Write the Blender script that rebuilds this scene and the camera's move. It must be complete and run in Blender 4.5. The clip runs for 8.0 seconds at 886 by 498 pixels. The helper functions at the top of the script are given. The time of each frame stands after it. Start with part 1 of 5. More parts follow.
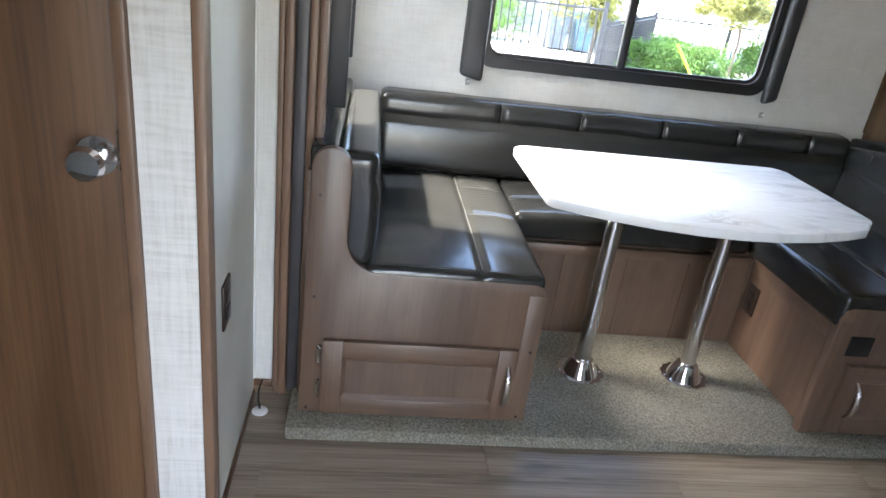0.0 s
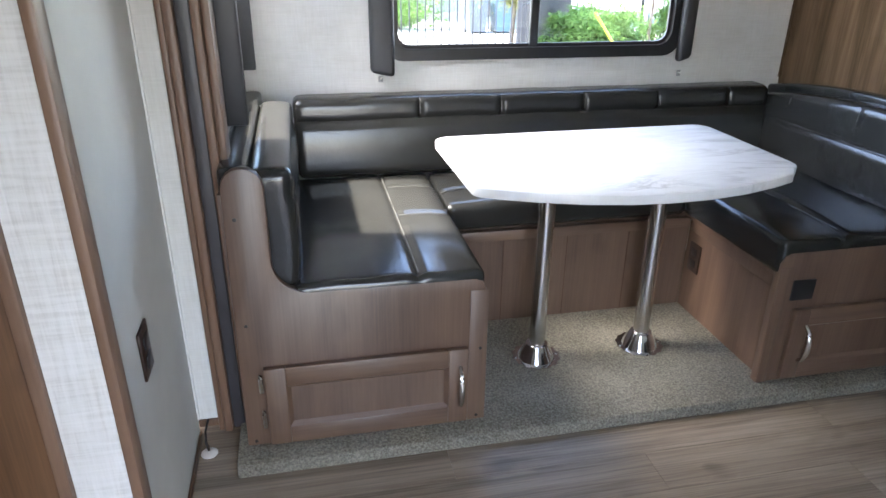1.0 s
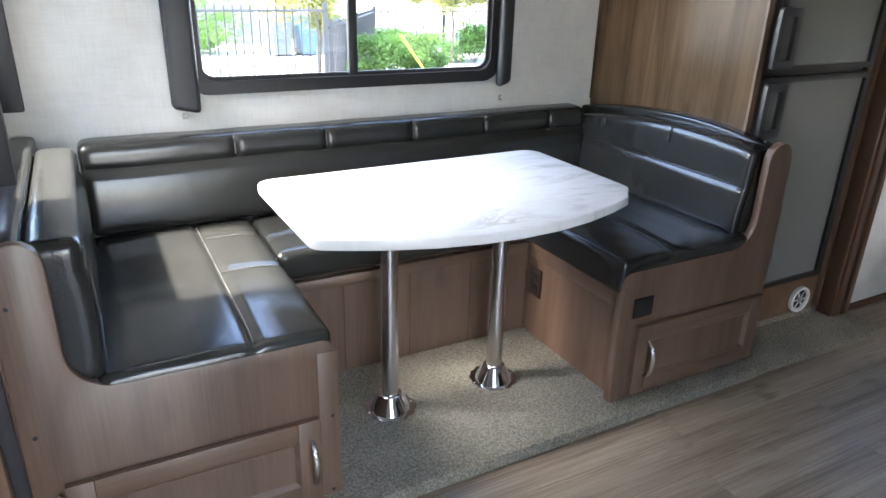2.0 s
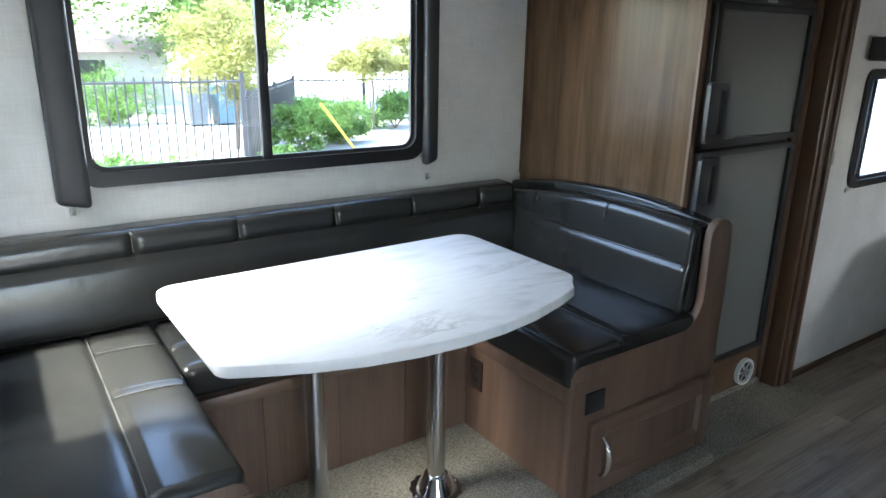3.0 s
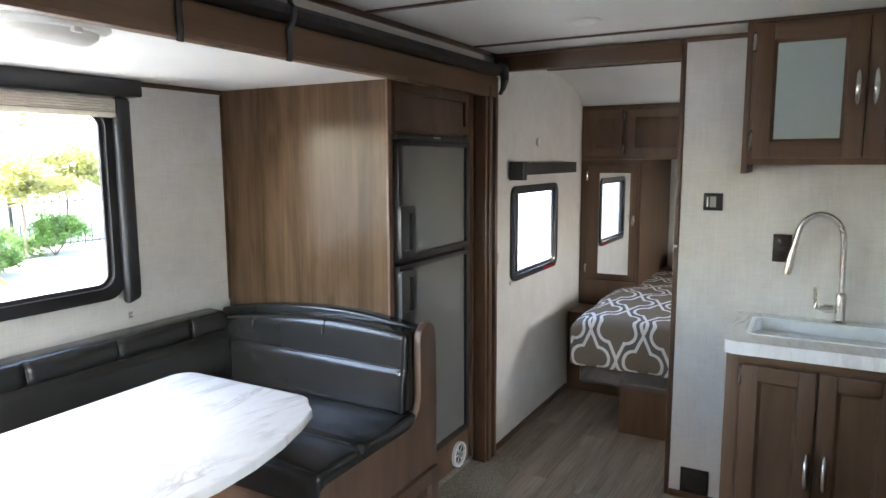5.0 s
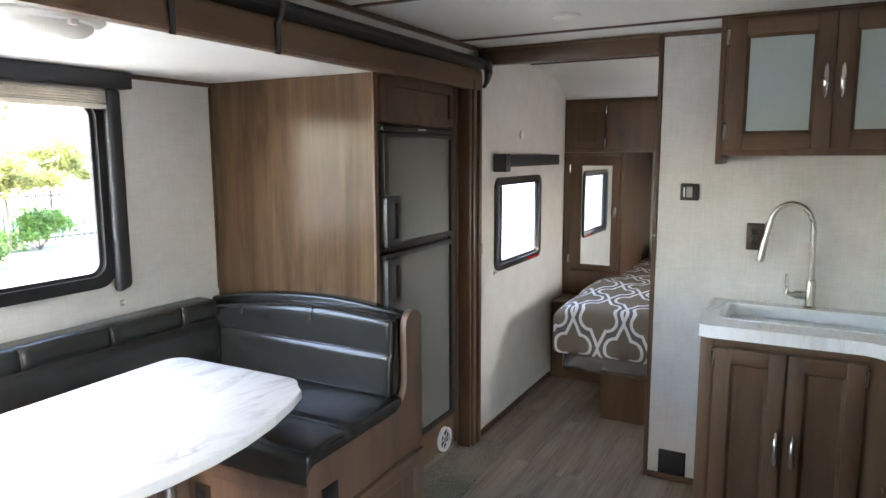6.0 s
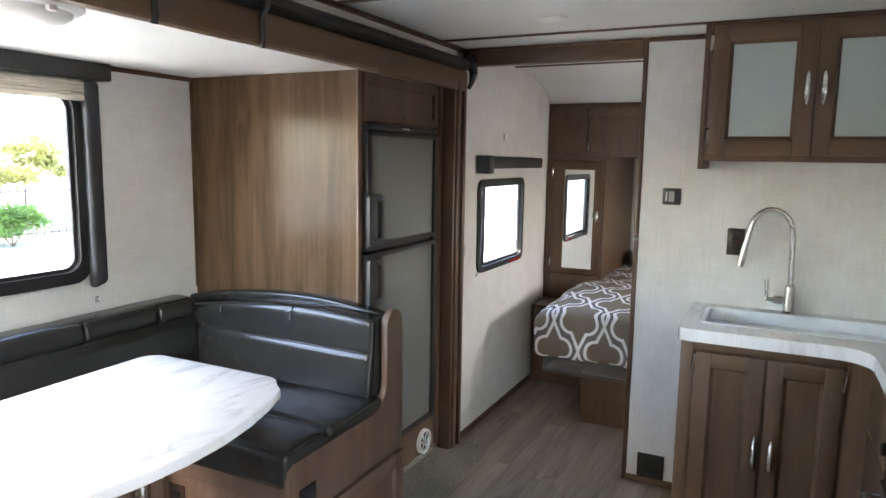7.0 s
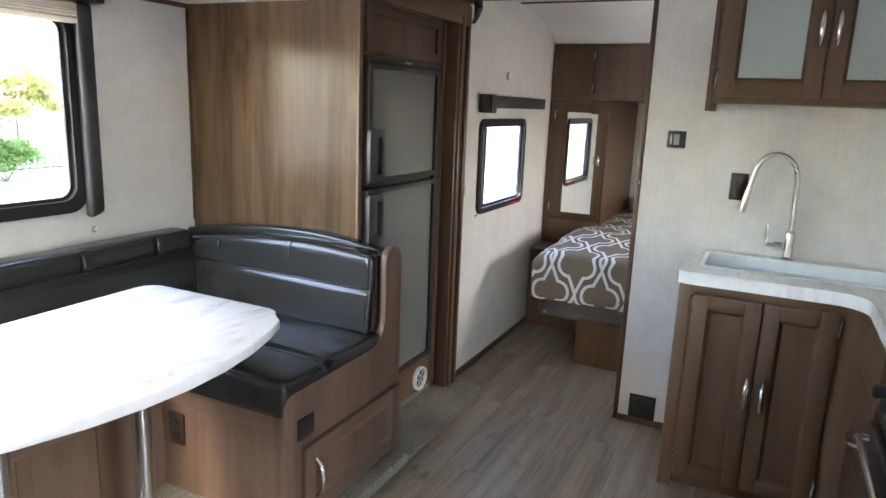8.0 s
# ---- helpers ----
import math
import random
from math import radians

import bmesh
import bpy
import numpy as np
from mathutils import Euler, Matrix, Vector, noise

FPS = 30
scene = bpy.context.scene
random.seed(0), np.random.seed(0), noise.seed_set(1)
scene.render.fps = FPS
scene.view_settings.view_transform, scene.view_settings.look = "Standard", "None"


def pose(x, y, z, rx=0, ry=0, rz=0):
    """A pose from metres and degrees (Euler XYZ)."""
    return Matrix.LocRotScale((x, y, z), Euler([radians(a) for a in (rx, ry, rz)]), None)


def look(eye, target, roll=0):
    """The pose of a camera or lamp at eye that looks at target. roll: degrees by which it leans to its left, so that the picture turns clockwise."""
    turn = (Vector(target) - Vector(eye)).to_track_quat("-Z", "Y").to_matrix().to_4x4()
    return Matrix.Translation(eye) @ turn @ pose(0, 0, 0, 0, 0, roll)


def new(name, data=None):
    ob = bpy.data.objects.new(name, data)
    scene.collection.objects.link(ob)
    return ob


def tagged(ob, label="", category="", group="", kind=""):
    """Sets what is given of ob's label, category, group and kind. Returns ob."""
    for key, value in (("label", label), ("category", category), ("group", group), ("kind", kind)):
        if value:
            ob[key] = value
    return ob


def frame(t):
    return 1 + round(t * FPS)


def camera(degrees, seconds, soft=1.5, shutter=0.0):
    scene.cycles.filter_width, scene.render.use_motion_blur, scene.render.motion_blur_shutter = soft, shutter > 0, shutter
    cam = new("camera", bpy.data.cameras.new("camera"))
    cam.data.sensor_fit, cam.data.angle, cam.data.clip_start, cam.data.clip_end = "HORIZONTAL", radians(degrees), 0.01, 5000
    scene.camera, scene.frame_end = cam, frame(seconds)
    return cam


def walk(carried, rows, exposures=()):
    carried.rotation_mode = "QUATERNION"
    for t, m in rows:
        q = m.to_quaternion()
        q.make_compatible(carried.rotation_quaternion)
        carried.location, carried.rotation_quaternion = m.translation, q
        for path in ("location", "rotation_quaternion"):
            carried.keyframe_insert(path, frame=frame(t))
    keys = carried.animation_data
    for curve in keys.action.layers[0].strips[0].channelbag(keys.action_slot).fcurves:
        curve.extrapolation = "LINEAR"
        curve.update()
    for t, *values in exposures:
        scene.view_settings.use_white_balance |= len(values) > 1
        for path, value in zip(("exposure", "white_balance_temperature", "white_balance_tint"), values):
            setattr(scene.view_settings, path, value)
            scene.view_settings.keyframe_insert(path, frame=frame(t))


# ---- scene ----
cam = camera(66.8, 8.0)
PATH = [
    (0, (0.279, 0.173, 1.365), (0.532, 1.986, 0.558), 7.5),
    (0.5, (0.32, 0.178, 1.37), (0.665, 1.97, 0.552), 2.9),
    (1, (0.358, 0.237, 1.361), (0.739, 2.024, 0.546), 0.6),
    (1.5, (0.36, 0.356, 1.371), (0.978, 2.088, 0.585), 1.8),
    (1.7, (0.364, 0.397, 1.364), (1.109, 2.087, 0.594), 1.7),
    (2.8, (0.444, 0.578, 1.384), (1.483, 2.153, 0.719), 1.6),
    (3, (0.476, 0.641, 1.396), (1.561, 2.218, 0.816), 1.0),
    (3.5, (0.528, 0.74, 1.425), (1.802, 2.219, 0.988), 0.3),
    (4, (0.486, 0.712, 1.458), (2.046, 1.929, 1.161), 0.8),
    (4.5, (0.401, 0.676, 1.474), (2.101, 1.702, 1.231), -0.0),
    (6, (0.272, 0.596, 1.456), (2.021, 1.525, 1.177), -0.2),
    (6.5, (0.267, 0.605, 1.452), (2.026, 1.52, 1.19), -0.1),
    (7, (0.28, 0.61, 1.441), (2.057, 1.488, 1.173), 0.9),
    (7.5, (0.274, 0.627, 1.425), (2.051, 1.482, 1.091), 1.5),
    (8, (0.285, 0.629, 1.405), (2.044, 1.48, 0.981), 2.3),
]
walk(cam, [(t, look(eye, target, roll)) for t, eye, target, roll in PATH], [(0, 4.52, 6850, 14), (0.5, 4.52, 6700, 15), (1.0, 4.52, 6700, 16), (1.7, 4.65, 6700, 15), (2.8, 4.36, 6500, 10), (3.5, 3.93, 6200, 7), (4.0, 4.02, 6450, 9), (4.5, 4.55, 6900, 13), (6.0, 4.95, 7150, 15), (8, 5.05, 7200, 15)])

# ---- world, sun, large lights ----
SUN_EL, SUN_AZ = 56.5, -5.0  # elevation; heading of the light in plan, from +x
sd = Vector((math.cos(radians(SUN_EL)) * math.cos(radians(SUN_AZ)), math.cos(radians(SUN_EL)) * math.sin(radians(SUN_AZ)), -math.sin(radians(SUN_EL))))
world = bpy.data.worlds.new("world")
scene.world = world
world.use_nodes = True
wn = world.node_tree
sky = wn.nodes.new("ShaderNodeTexSky")
sky.sky_type, sky.sun_disc = "NISHITA", False
sky.sun_elevation, sky.sun_rotation = radians(SUN_EL), math.atan2(-sd.x, -sd.y)
wn.nodes["Background"].inputs["Strength"].default_value = 0.15
wn.links.new(sky.outputs["Color"], wn.nodes["Background"].inputs["Color"])
sun = new("sun", bpy.data.lights.new("sun", "SUN"))
sun.data.energy, sun.data.angle, sun.data.color = 1.9, radians(3.0), (1.0, 0.97, 0.85)
sun.matrix_world = look((0, 0, 0), tuple(sd))


def opening_lamp(name, eye, target, w, h, watts, col=(0.95, 0.975, 1.0), spread=180):
    lamp = new(name, bpy.data.lights.new(name, "AREA"))
    lamp.data.shape, lamp.data.size, lamp.data.size_y = "RECTANGLE", w, h
    lamp.data.energy, lamp.data.color, lamp.data.spread = watts, col, radians(spread)
    lamp.matrix_world = look(eye, target)


# area lamps stand in for daylight: by the entry opening behind the camera, in the slide's end window, and in an unseen
# opening added to brighten the bedroom
# fill for bench ends and floor, narrowed and aimed left to spare the right bench
opening_lamp("door_daylight", (0.52, -0.318, 0.85), (0.28, 1.0, 0.25), 0.58, 1.5, 0.22, (1.0, 0.95, 0.88), 105)
opening_lamp("end_window_daylight", (0.098, 2.46, 1.262), (1.0, 2.36, 0.47), 0.58, 0.66, 0.75, (1.0, 0.98, 0.9), 60)
opening_lamp("bedroom_window_daylight", (4.35, -0.318, 1.15), (4.0, 1.4, 0.1), 0.44, 0.38, 0.36, (1.0, 0.965, 0.91), 110)

# ---- materials ----
def mat(name, col, rough=0.5, metal=0.0, spec=0.5):
    m = bpy.data.materials.new(name)
    m.use_nodes = True
    b = m.node_tree.nodes["Principled BSDF"]
    b.inputs["Base Color"].default_value = (*col, 1)
    b.inputs["Roughness"].default_value, b.inputs["Metallic"].default_value = rough, metal
    b.inputs["Specular IOR Level"].default_value = spec
    return m


def node(m, kind, **values):
    n = m.node_tree.nodes.new(kind)
    for k, v in values.items():
        n.inputs[k.replace("_", " ")].default_value = v
    return n


def link(m, a, b):
    m.node_tree.links.new(a, b)


def coords(m, scale, rot=(0, 0, 0), rnd=0.0):
    tc, mp = node(m, "ShaderNodeTexCoord"), node(m, "ShaderNodeMapping")
    mp.inputs["Scale"].default_value, mp.inputs["Rotation"].default_value = scale, rot
    link(m, tc.outputs["Object"], mp.inputs["Vector"])
    if rnd:
        oi, mu = node(m, "ShaderNodeObjectInfo"), node(m, "ShaderNodeMath")
        mu.operation, mu.inputs[1].default_value = "MULTIPLY", rnd
        link(m, oi.outputs["Random"], mu.inputs[0])
        link(m, mu.outputs[0], mp.inputs["Location"])
    return mp.outputs["Vector"]


def ramp(m, fac, stops):
    r = node(m, "ShaderNodeValToRGB")
    e = r.color_ramp.elements
    while len(e) < len(stops):
        e.new(0.5)
    for el, (p, c) in zip(e, stops):
        el.position, el.color = p, (*c, 1)
    link(m, fac, r.inputs["Fac"])
    return r.outputs["Color"]


def noise_tex(m, vec, scale, detail=4.0, rough=0.55, dist=0.0):
    n = node(m, "ShaderNodeTexNoise", Scale=scale, Detail=detail, Roughness=rough, Distortion=dist)
    link(m, vec, n.inputs["Vector"])
    return n.outputs["Fac"]


def mix(m, fac, a, b, mode="MIX"):
    x = node(m, "ShaderNodeMix")
    x.data_type, x.blend_type = "RGBA", mode
    for sock, v in ((x.inputs[0], fac), (x.inputs[6], a), (x.inputs[7], b)):
        if isinstance(v, (int, float)):
            sock.default_value = v
        elif isinstance(v, tuple):
            sock.default_value = (*v, 1)
        else:
            link(m, v, sock)
    return x.outputs[2]


def base(m, col):
    link(m, col, m.node_tree.nodes["Principled BSDF"].inputs["Base Color"])


def bump(m, height, strength=0.3, dist=0.002):
    b = node(m, "ShaderNodeBump", Strength=strength, Distance=dist)
    link(m, height, b.inputs["Height"])
    link(m, b.outputs["Normal"], m.node_tree.nodes["Principled BSDF"].inputs["Normal"])


def gloss(m, fac, lo, hi):
    r = node(m, "ShaderNodeMapRange", To_Min=lo, To_Max=hi)
    link(m, fac, r.inputs["Value"])
    link(m, r.outputs[0], m.node_tree.nodes["Principled BSDF"].inputs["Roughness"])


def wood(name, dark, mid, light, along="z", rough=0.38, rnd=0.0, fine=1.0, run=0.9, across=6.0, twist=2.2, spec=0.5, knot=0.55):
    """Wood-print laminate: long grain along one axis, broad tone bands, fine pores."""
    m = mat(name, mid, rough, spec=spec)
    st = {"x": (run, across, across), "y": (across, run, across), "z": (across, across, run)}[along]
    pores = {"x": (3, 160, 160), "y": (160, 3, 160), "z": (160, 160, 3)}[along]
    v, pv = coords(m, st, rnd=rnd), coords(m, pores, rnd=rnd)
    a = noise_tex(m, v, 1.0, 8, 0.62, twist)
    c = ramp(m, a, ((0.30, dark), (0.5, mid), (0.70, light)))
    boards = noise_tex(m, coords(m, tuple(k * (2.3 if k == across else 0.12) for k in st), rnd=rnd), 1.0, 1, 0.3)
    c = mix(m, 0.32, c, ramp(m, boards, ((0.38, dark), (0.5, mid), (0.62, light))))
    knots = noise_tex(m, coords(m, tuple(k * (1.3 if k == across else 4.5) for k in st), rnd=rnd), 1.0, 2, 0.5)
    c = mix(m, ramp(m, knots, ((0.63, (0, 0, 0)), (0.74, (knot, knot, knot)))), c, dark)
    b = noise_tex(m, pv, 1.0, 3, 0.6)
    c = mix(m, 0.2 * fine, c, ramp(m, b, ((0.35, dark), (0.65, light))))
    base(m, c)
    bump(m, b, 0.12, 0.0008)
    gloss(m, a, rough - 0.05, rough + (0.02 if rough < 0.3 else 0.1))
    return m


BENCH = wood("bench_laminate", (0.062, 0.032, 0.020), (0.122, 0.069, 0.044), (0.165, 0.100, 0.065), spec=0.85, rough=0.42, fine=1.3)
PANTRY = wood("tall_panel_laminate", (0.041, 0.0225, 0.0115), (0.103, 0.061, 0.033), (0.150, 0.094, 0.055), spec=0.17, rough=0.22, fine=1.2)
CAB = wood("cabinet_wood", (0.07, 0.036, 0.018), (0.112, 0.060, 0.031), (0.148, 0.084, 0.045), fine=0.6)
CABX = wood("cabinet_wood_rails", (0.07, 0.036, 0.018), (0.112, 0.060, 0.031), (0.148, 0.084, 0.045), along="y", fine=0.6)
BENCHX = wood("bench_wood_rails", (0.062, 0.032, 0.020), (0.122, 0.069, 0.044), (0.165, 0.100, 0.065), spec=0.85, rough=0.42, fine=1.3, along="x")
TRIM = wood("dark_trim_wood", (0.05, 0.024, 0.013), (0.088, 0.044, 0.024), (0.125, 0.068, 0.038), fine=0.5)
TRIMX = wood("dark_trim_wood_long", (0.05, 0.024, 0.013), (0.088, 0.044, 0.024), (0.125, 0.068, 0.038), along="x", fine=0.5)
JAMB = wood("jamb_moulding_wood", (0.10, 0.055, 0.034), (0.165, 0.095, 0.06), (0.22, 0.135, 0.09), fine=0.7)
DOORW = wood("passage_door_laminate", (0.028, 0.012, 0.005), (0.100, 0.046, 0.020), (0.155, 0.078, 0.036), rough=0.4, fine=1.4)
FASCIA = wood("golden_brown_fascia_wood", (0.066, 0.033, 0.016), (0.118, 0.063, 0.031), (0.155, 0.089, 0.047), along="x", fine=0.8)
PLANK = wood("floor_plank_vinyl", (0.10, 0.073, 0.05), (0.27, 0.212, 0.153), (0.40, 0.328, 0.25), fine=1.7, knot=0.85, along="x", rough=0.36, rnd=37.0, run=0.9, across=6.5, twist=2.0)


def wallpaper():
    m = mat("linen_wallpaper", (0.6, 0.58, 0.54), 0.6)
    a = noise_tex(m, coords(m, (170, 170, 11)), 1.0, 4)
    b = noise_tex(m, coords(m, (14, 14, 210)), 1.0, 4)
    big = noise_tex(m, coords(m, (7, 7, 7)), 1.0, 5)
    w = mix(m, 0.5, a, b)
    c = ramp(m, w, ((0.34, (0.59, 0.578, 0.545)), (0.5, (0.65, 0.64, 0.61)), (0.66, (0.71, 0.70, 0.675))))
    base(m, mix(m, 0.25, c, ramp(m, big, ((0.35, (0.50, 0.47, 0.42)), (0.65, (0.74, 0.73, 0.70))))))
    bump(m, w, 0.25, 0.0012)
    return m


WALL = wallpaper()


def plain(name, col, rough, scale=12.0, var=0.12, bumps=0.1, metal=0.0, fine=140.0):
    m = mat(name, col, rough, metal)
    v = coords(m, (1, 1, 1))
    n = noise_tex(m, v, scale, 5)
    base(m, ramp(m, n, ((0.3, tuple(c * (1 - var) for c in col)), (0.7, tuple(min(1, c * (1 + var)) for c in col)))))
    f = noise_tex(m, v, fine, 3)
    bump(m, f, bumps, 0.001)
    gloss(m, n, max(0.02, rough - 0.05), rough + 0.06)
    return m


def textured_wall():
    m = mat("embossed_wall_panel", (0.62, 0.60, 0.57), 0.6)
    f = mix(m, 0.5, noise_tex(m, coords(m, (130, 130, 9)), 1.0, 4, 0.6, 0.3), noise_tex(m, coords(m, (9, 9, 130)), 1.0, 4, 0.6, 0.3))
    b = noise_tex(m, coords(m, (4, 4, 4)), 1.0, 3)
    c = ramp(m, f, ((0.36, (0.50, 0.48, 0.455)), (0.5, (0.62, 0.605, 0.58)), (0.64, (0.69, 0.675, 0.655))))
    base(m, mix(m, 0.2, c, ramp(m, b, ((0.35, (0.50, 0.47, 0.44)), (0.65, (0.68, 0.67, 0.65))))))
    bump(m, f, 0.5, 0.002)
    return m


TEXWALL = textured_wall()
BATHWALL = plain("smooth_grey_wall_panel", (0.56, 0.56, 0.52), 0.5, 4, 0.08, 0.15, fine=60)
CEIL = plain("ceiling_panel_white", (0.80, 0.80, 0.78), 0.5, 3, 0.03, 0.08)


def vinyl_mat():
    """Black upholstery vinyl: fine grain, soft creases, an even sheen."""
    m = mat("black_vinyl_upholstery", (0.018, 0.0188, 0.0182), 0.22)
    v = coords(m, (1, 1, 1))
    crease, grain = noise_tex(m, v, 22.0, 5, 0.6, 0.6), noise_tex(m, v, 190.0, 3)
    big = noise_tex(m, v, 6.0, 4)
    base(m, ramp(m, big, ((0.3, (0.0168, 0.0174, 0.0168)), (0.7, (0.0205, 0.0212, 0.0203)))))
    bump(m, mix(m, 0.25, crease, grain), 0.3, 0.0035)
    gloss(m, big, 0.20, 0.235)
    return m


VINYL = vinyl_mat()
CORD = plain("black_vinyl_cord", (0.03, 0.03, 0.03), 0.2, 20, 0.1, 0.05)
PIPING = plain("grey_stitching", (0.05, 0.05, 0.047), 0.5, 30, 0.15)
SEAL = plain("black_rubber_seal", (0.02, 0.019, 0.02), 0.45, 8, 0.2, 0.2)
SEALG = plain("grey_rubber_wiper", (0.045, 0.042, 0.046), 0.4, 8, 0.2, 0.1)
BLACKP = plain("black_plastic", (0.014, 0.014, 0.015), 0.35, 20, 0.15, 0.05)
BROWNP = plain("dark_brown_plastic", (0.03, 0.017, 0.012), 0.35, 20, 0.1, 0.05)
GUARD = plain("charcoal_vinyl_blind_trim", (0.03, 0.031, 0.034), 0.42, 6, 0.2, 0.15)
GREYP = plain("grey_plastic", (0.32, 0.32, 0.31), 0.4, 20, 0.1, 0.05)
WHITEP = plain("white_plastic", (0.78, 0.77, 0.74), 0.35, 20, 0.05, 0.03)
SHADE = plain("beige_pleated_shade", (0.74, 0.70, 0.63), 0.8, 20, 0.08, 0.2)
NICKEL = plain("brushed_nickel", (0.62, 0.60, 0.57), 0.24, 40, 0.06, 0.06, 1.0)
CHROME = plain("polished_chrome", (0.78, 0.78, 0.80), 0.09, 30, 0.05, 0.02, 1.0)
FRIDGE = plain("fridge_panel_grey", (0.27, 0.275, 0.257), 0.19, 2, 0.05, 0.02, 0.5)
HANDLEP = plain("dark_grey_handle_plastic", (0.04, 0.04, 0.042), 0.4, 20, 0.1, 0.05)
SINK = plain("sink_composite_grey", (0.76, 0.80, 0.82), 0.35, 10, 0.05, 0.03)
MIRROR = mat("mirror_silver", (0.9, 0.92, 0.91), 0.01, 1.0)
PLASTIC = mat("clear_plastic_wrap", (0.36, 0.34, 0.32), 0.16)
PLASTIC.node_tree.nodes["Principled BSDF"].inputs["Transmission Weight"].default_value = 0.7
DOME = mat("white_lens", (0.85, 0.84, 0.80), 0.3)


def carpet_mat():
    m = mat("grey_beige_carpet", (0.2, 0.19, 0.17), 0.95, spec=0.1)
    v = coords(m, (1, 1, 1))
    f, b = noise_tex(m, v, 150.0, 4, 0.75), noise_tex(m, v, 5.0, 3)
    c = ramp(m, f, ((0.34, (0.085, 0.078, 0.06)), (0.5, (0.25, 0.228, 0.18)), (0.66, (0.44, 0.405, 0.325))))
    base(m, mix(m, 0.25, c, ramp(m, b, ((0.35, (0.13, 0.122, 0.10)), (0.65, (0.34, 0.32, 0.265))))))
    bump(m, f, 1.0, 0.008)
    return m


CARPET = carpet_mat()


def marble():
    """White laminate with brushed grey veins that come and go."""
    m = mat("white_marble_laminate", (0.8, 0.8, 0.79), 0.22)
    v = coords(m, (1.3, 5.2, 1.0), (0, 0, -0.45))
    n = noise_tex(m, v, 1.6, 8, 0.62, 0.9)
    vein = ramp(m, n, ((0.455, (0, 0, 0)), (0.495, (1, 1, 1)), (0.51, (0.75, 0.75, 0.75)), (0.55, (0, 0, 0))))
    where = ramp(m, noise_tex(m, coords(m, (1, 1, 1)), 2.6, 3), ((0.44, (0.05, 0.05, 0.05)), (0.62, (0.85, 0.85, 0.85))))
    f = noise_tex(m, v, 9.0, 5, 0.65)
    c = mix(m, 0.2, (0.82, 0.82, 0.815), ramp(m, f, ((0.38, (0.64, 0.63, 0.62)), (0.6, (0.85, 0.85, 0.85)))))
    base(m, mix(m, mix(m, 1.0, vein, where, "MULTIPLY"), c, (0.53, 0.52, 0.51)))
    gloss(m, f, 0.19, 0.24)
    return m


MARBLE = marble()


def pane_mat(name, tint, frost=0.0):
    """Window glass: lets tinted light straight through, with a gloss at grazing angles."""
    m = bpy.data.materials.new(name)
    m.use_nodes = True
    nt = m.node_tree
    nt.nodes.remove(nt.nodes["Principled BSDF"])
    t, g, x, lw, pw, ma = (nt.nodes.new("ShaderNode" + k) for k in ("BsdfTransparent", "BsdfGlossy", "MixShader", "LayerWeight", "Math", "Math"))
    pw.operation, ma.operation = "POWER", "MULTIPLY_ADD"
    pw.inputs[1].default_value, ma.inputs[1].default_value, ma.inputs[2].default_value = 5.0, 0.6, 0.03
    t.inputs["Color"].default_value = (*tint, 1)
    g.inputs["Roughness"].default_value = 0.02 + frost
    for a, b in ((lw.outputs["Facing"], pw.inputs[0]), (pw.outputs[0], ma.inputs[0]), (ma.outputs[0], x.inputs[0]), (t.outputs[0], x.inputs[1]), (g.outputs[0], x.inputs[2]), (x.outputs[0], nt.nodes["Material Output"].inputs[0])):
        nt.links.new(a, b)
    return m


PANE = pane_mat("tinted_window_glass", (0.90, 0.92, 0.92))
FROST = plain("frosted_cabinet_glass", (0.38, 0.44, 0.42), 0.16, 3, 0.05, 0.05)


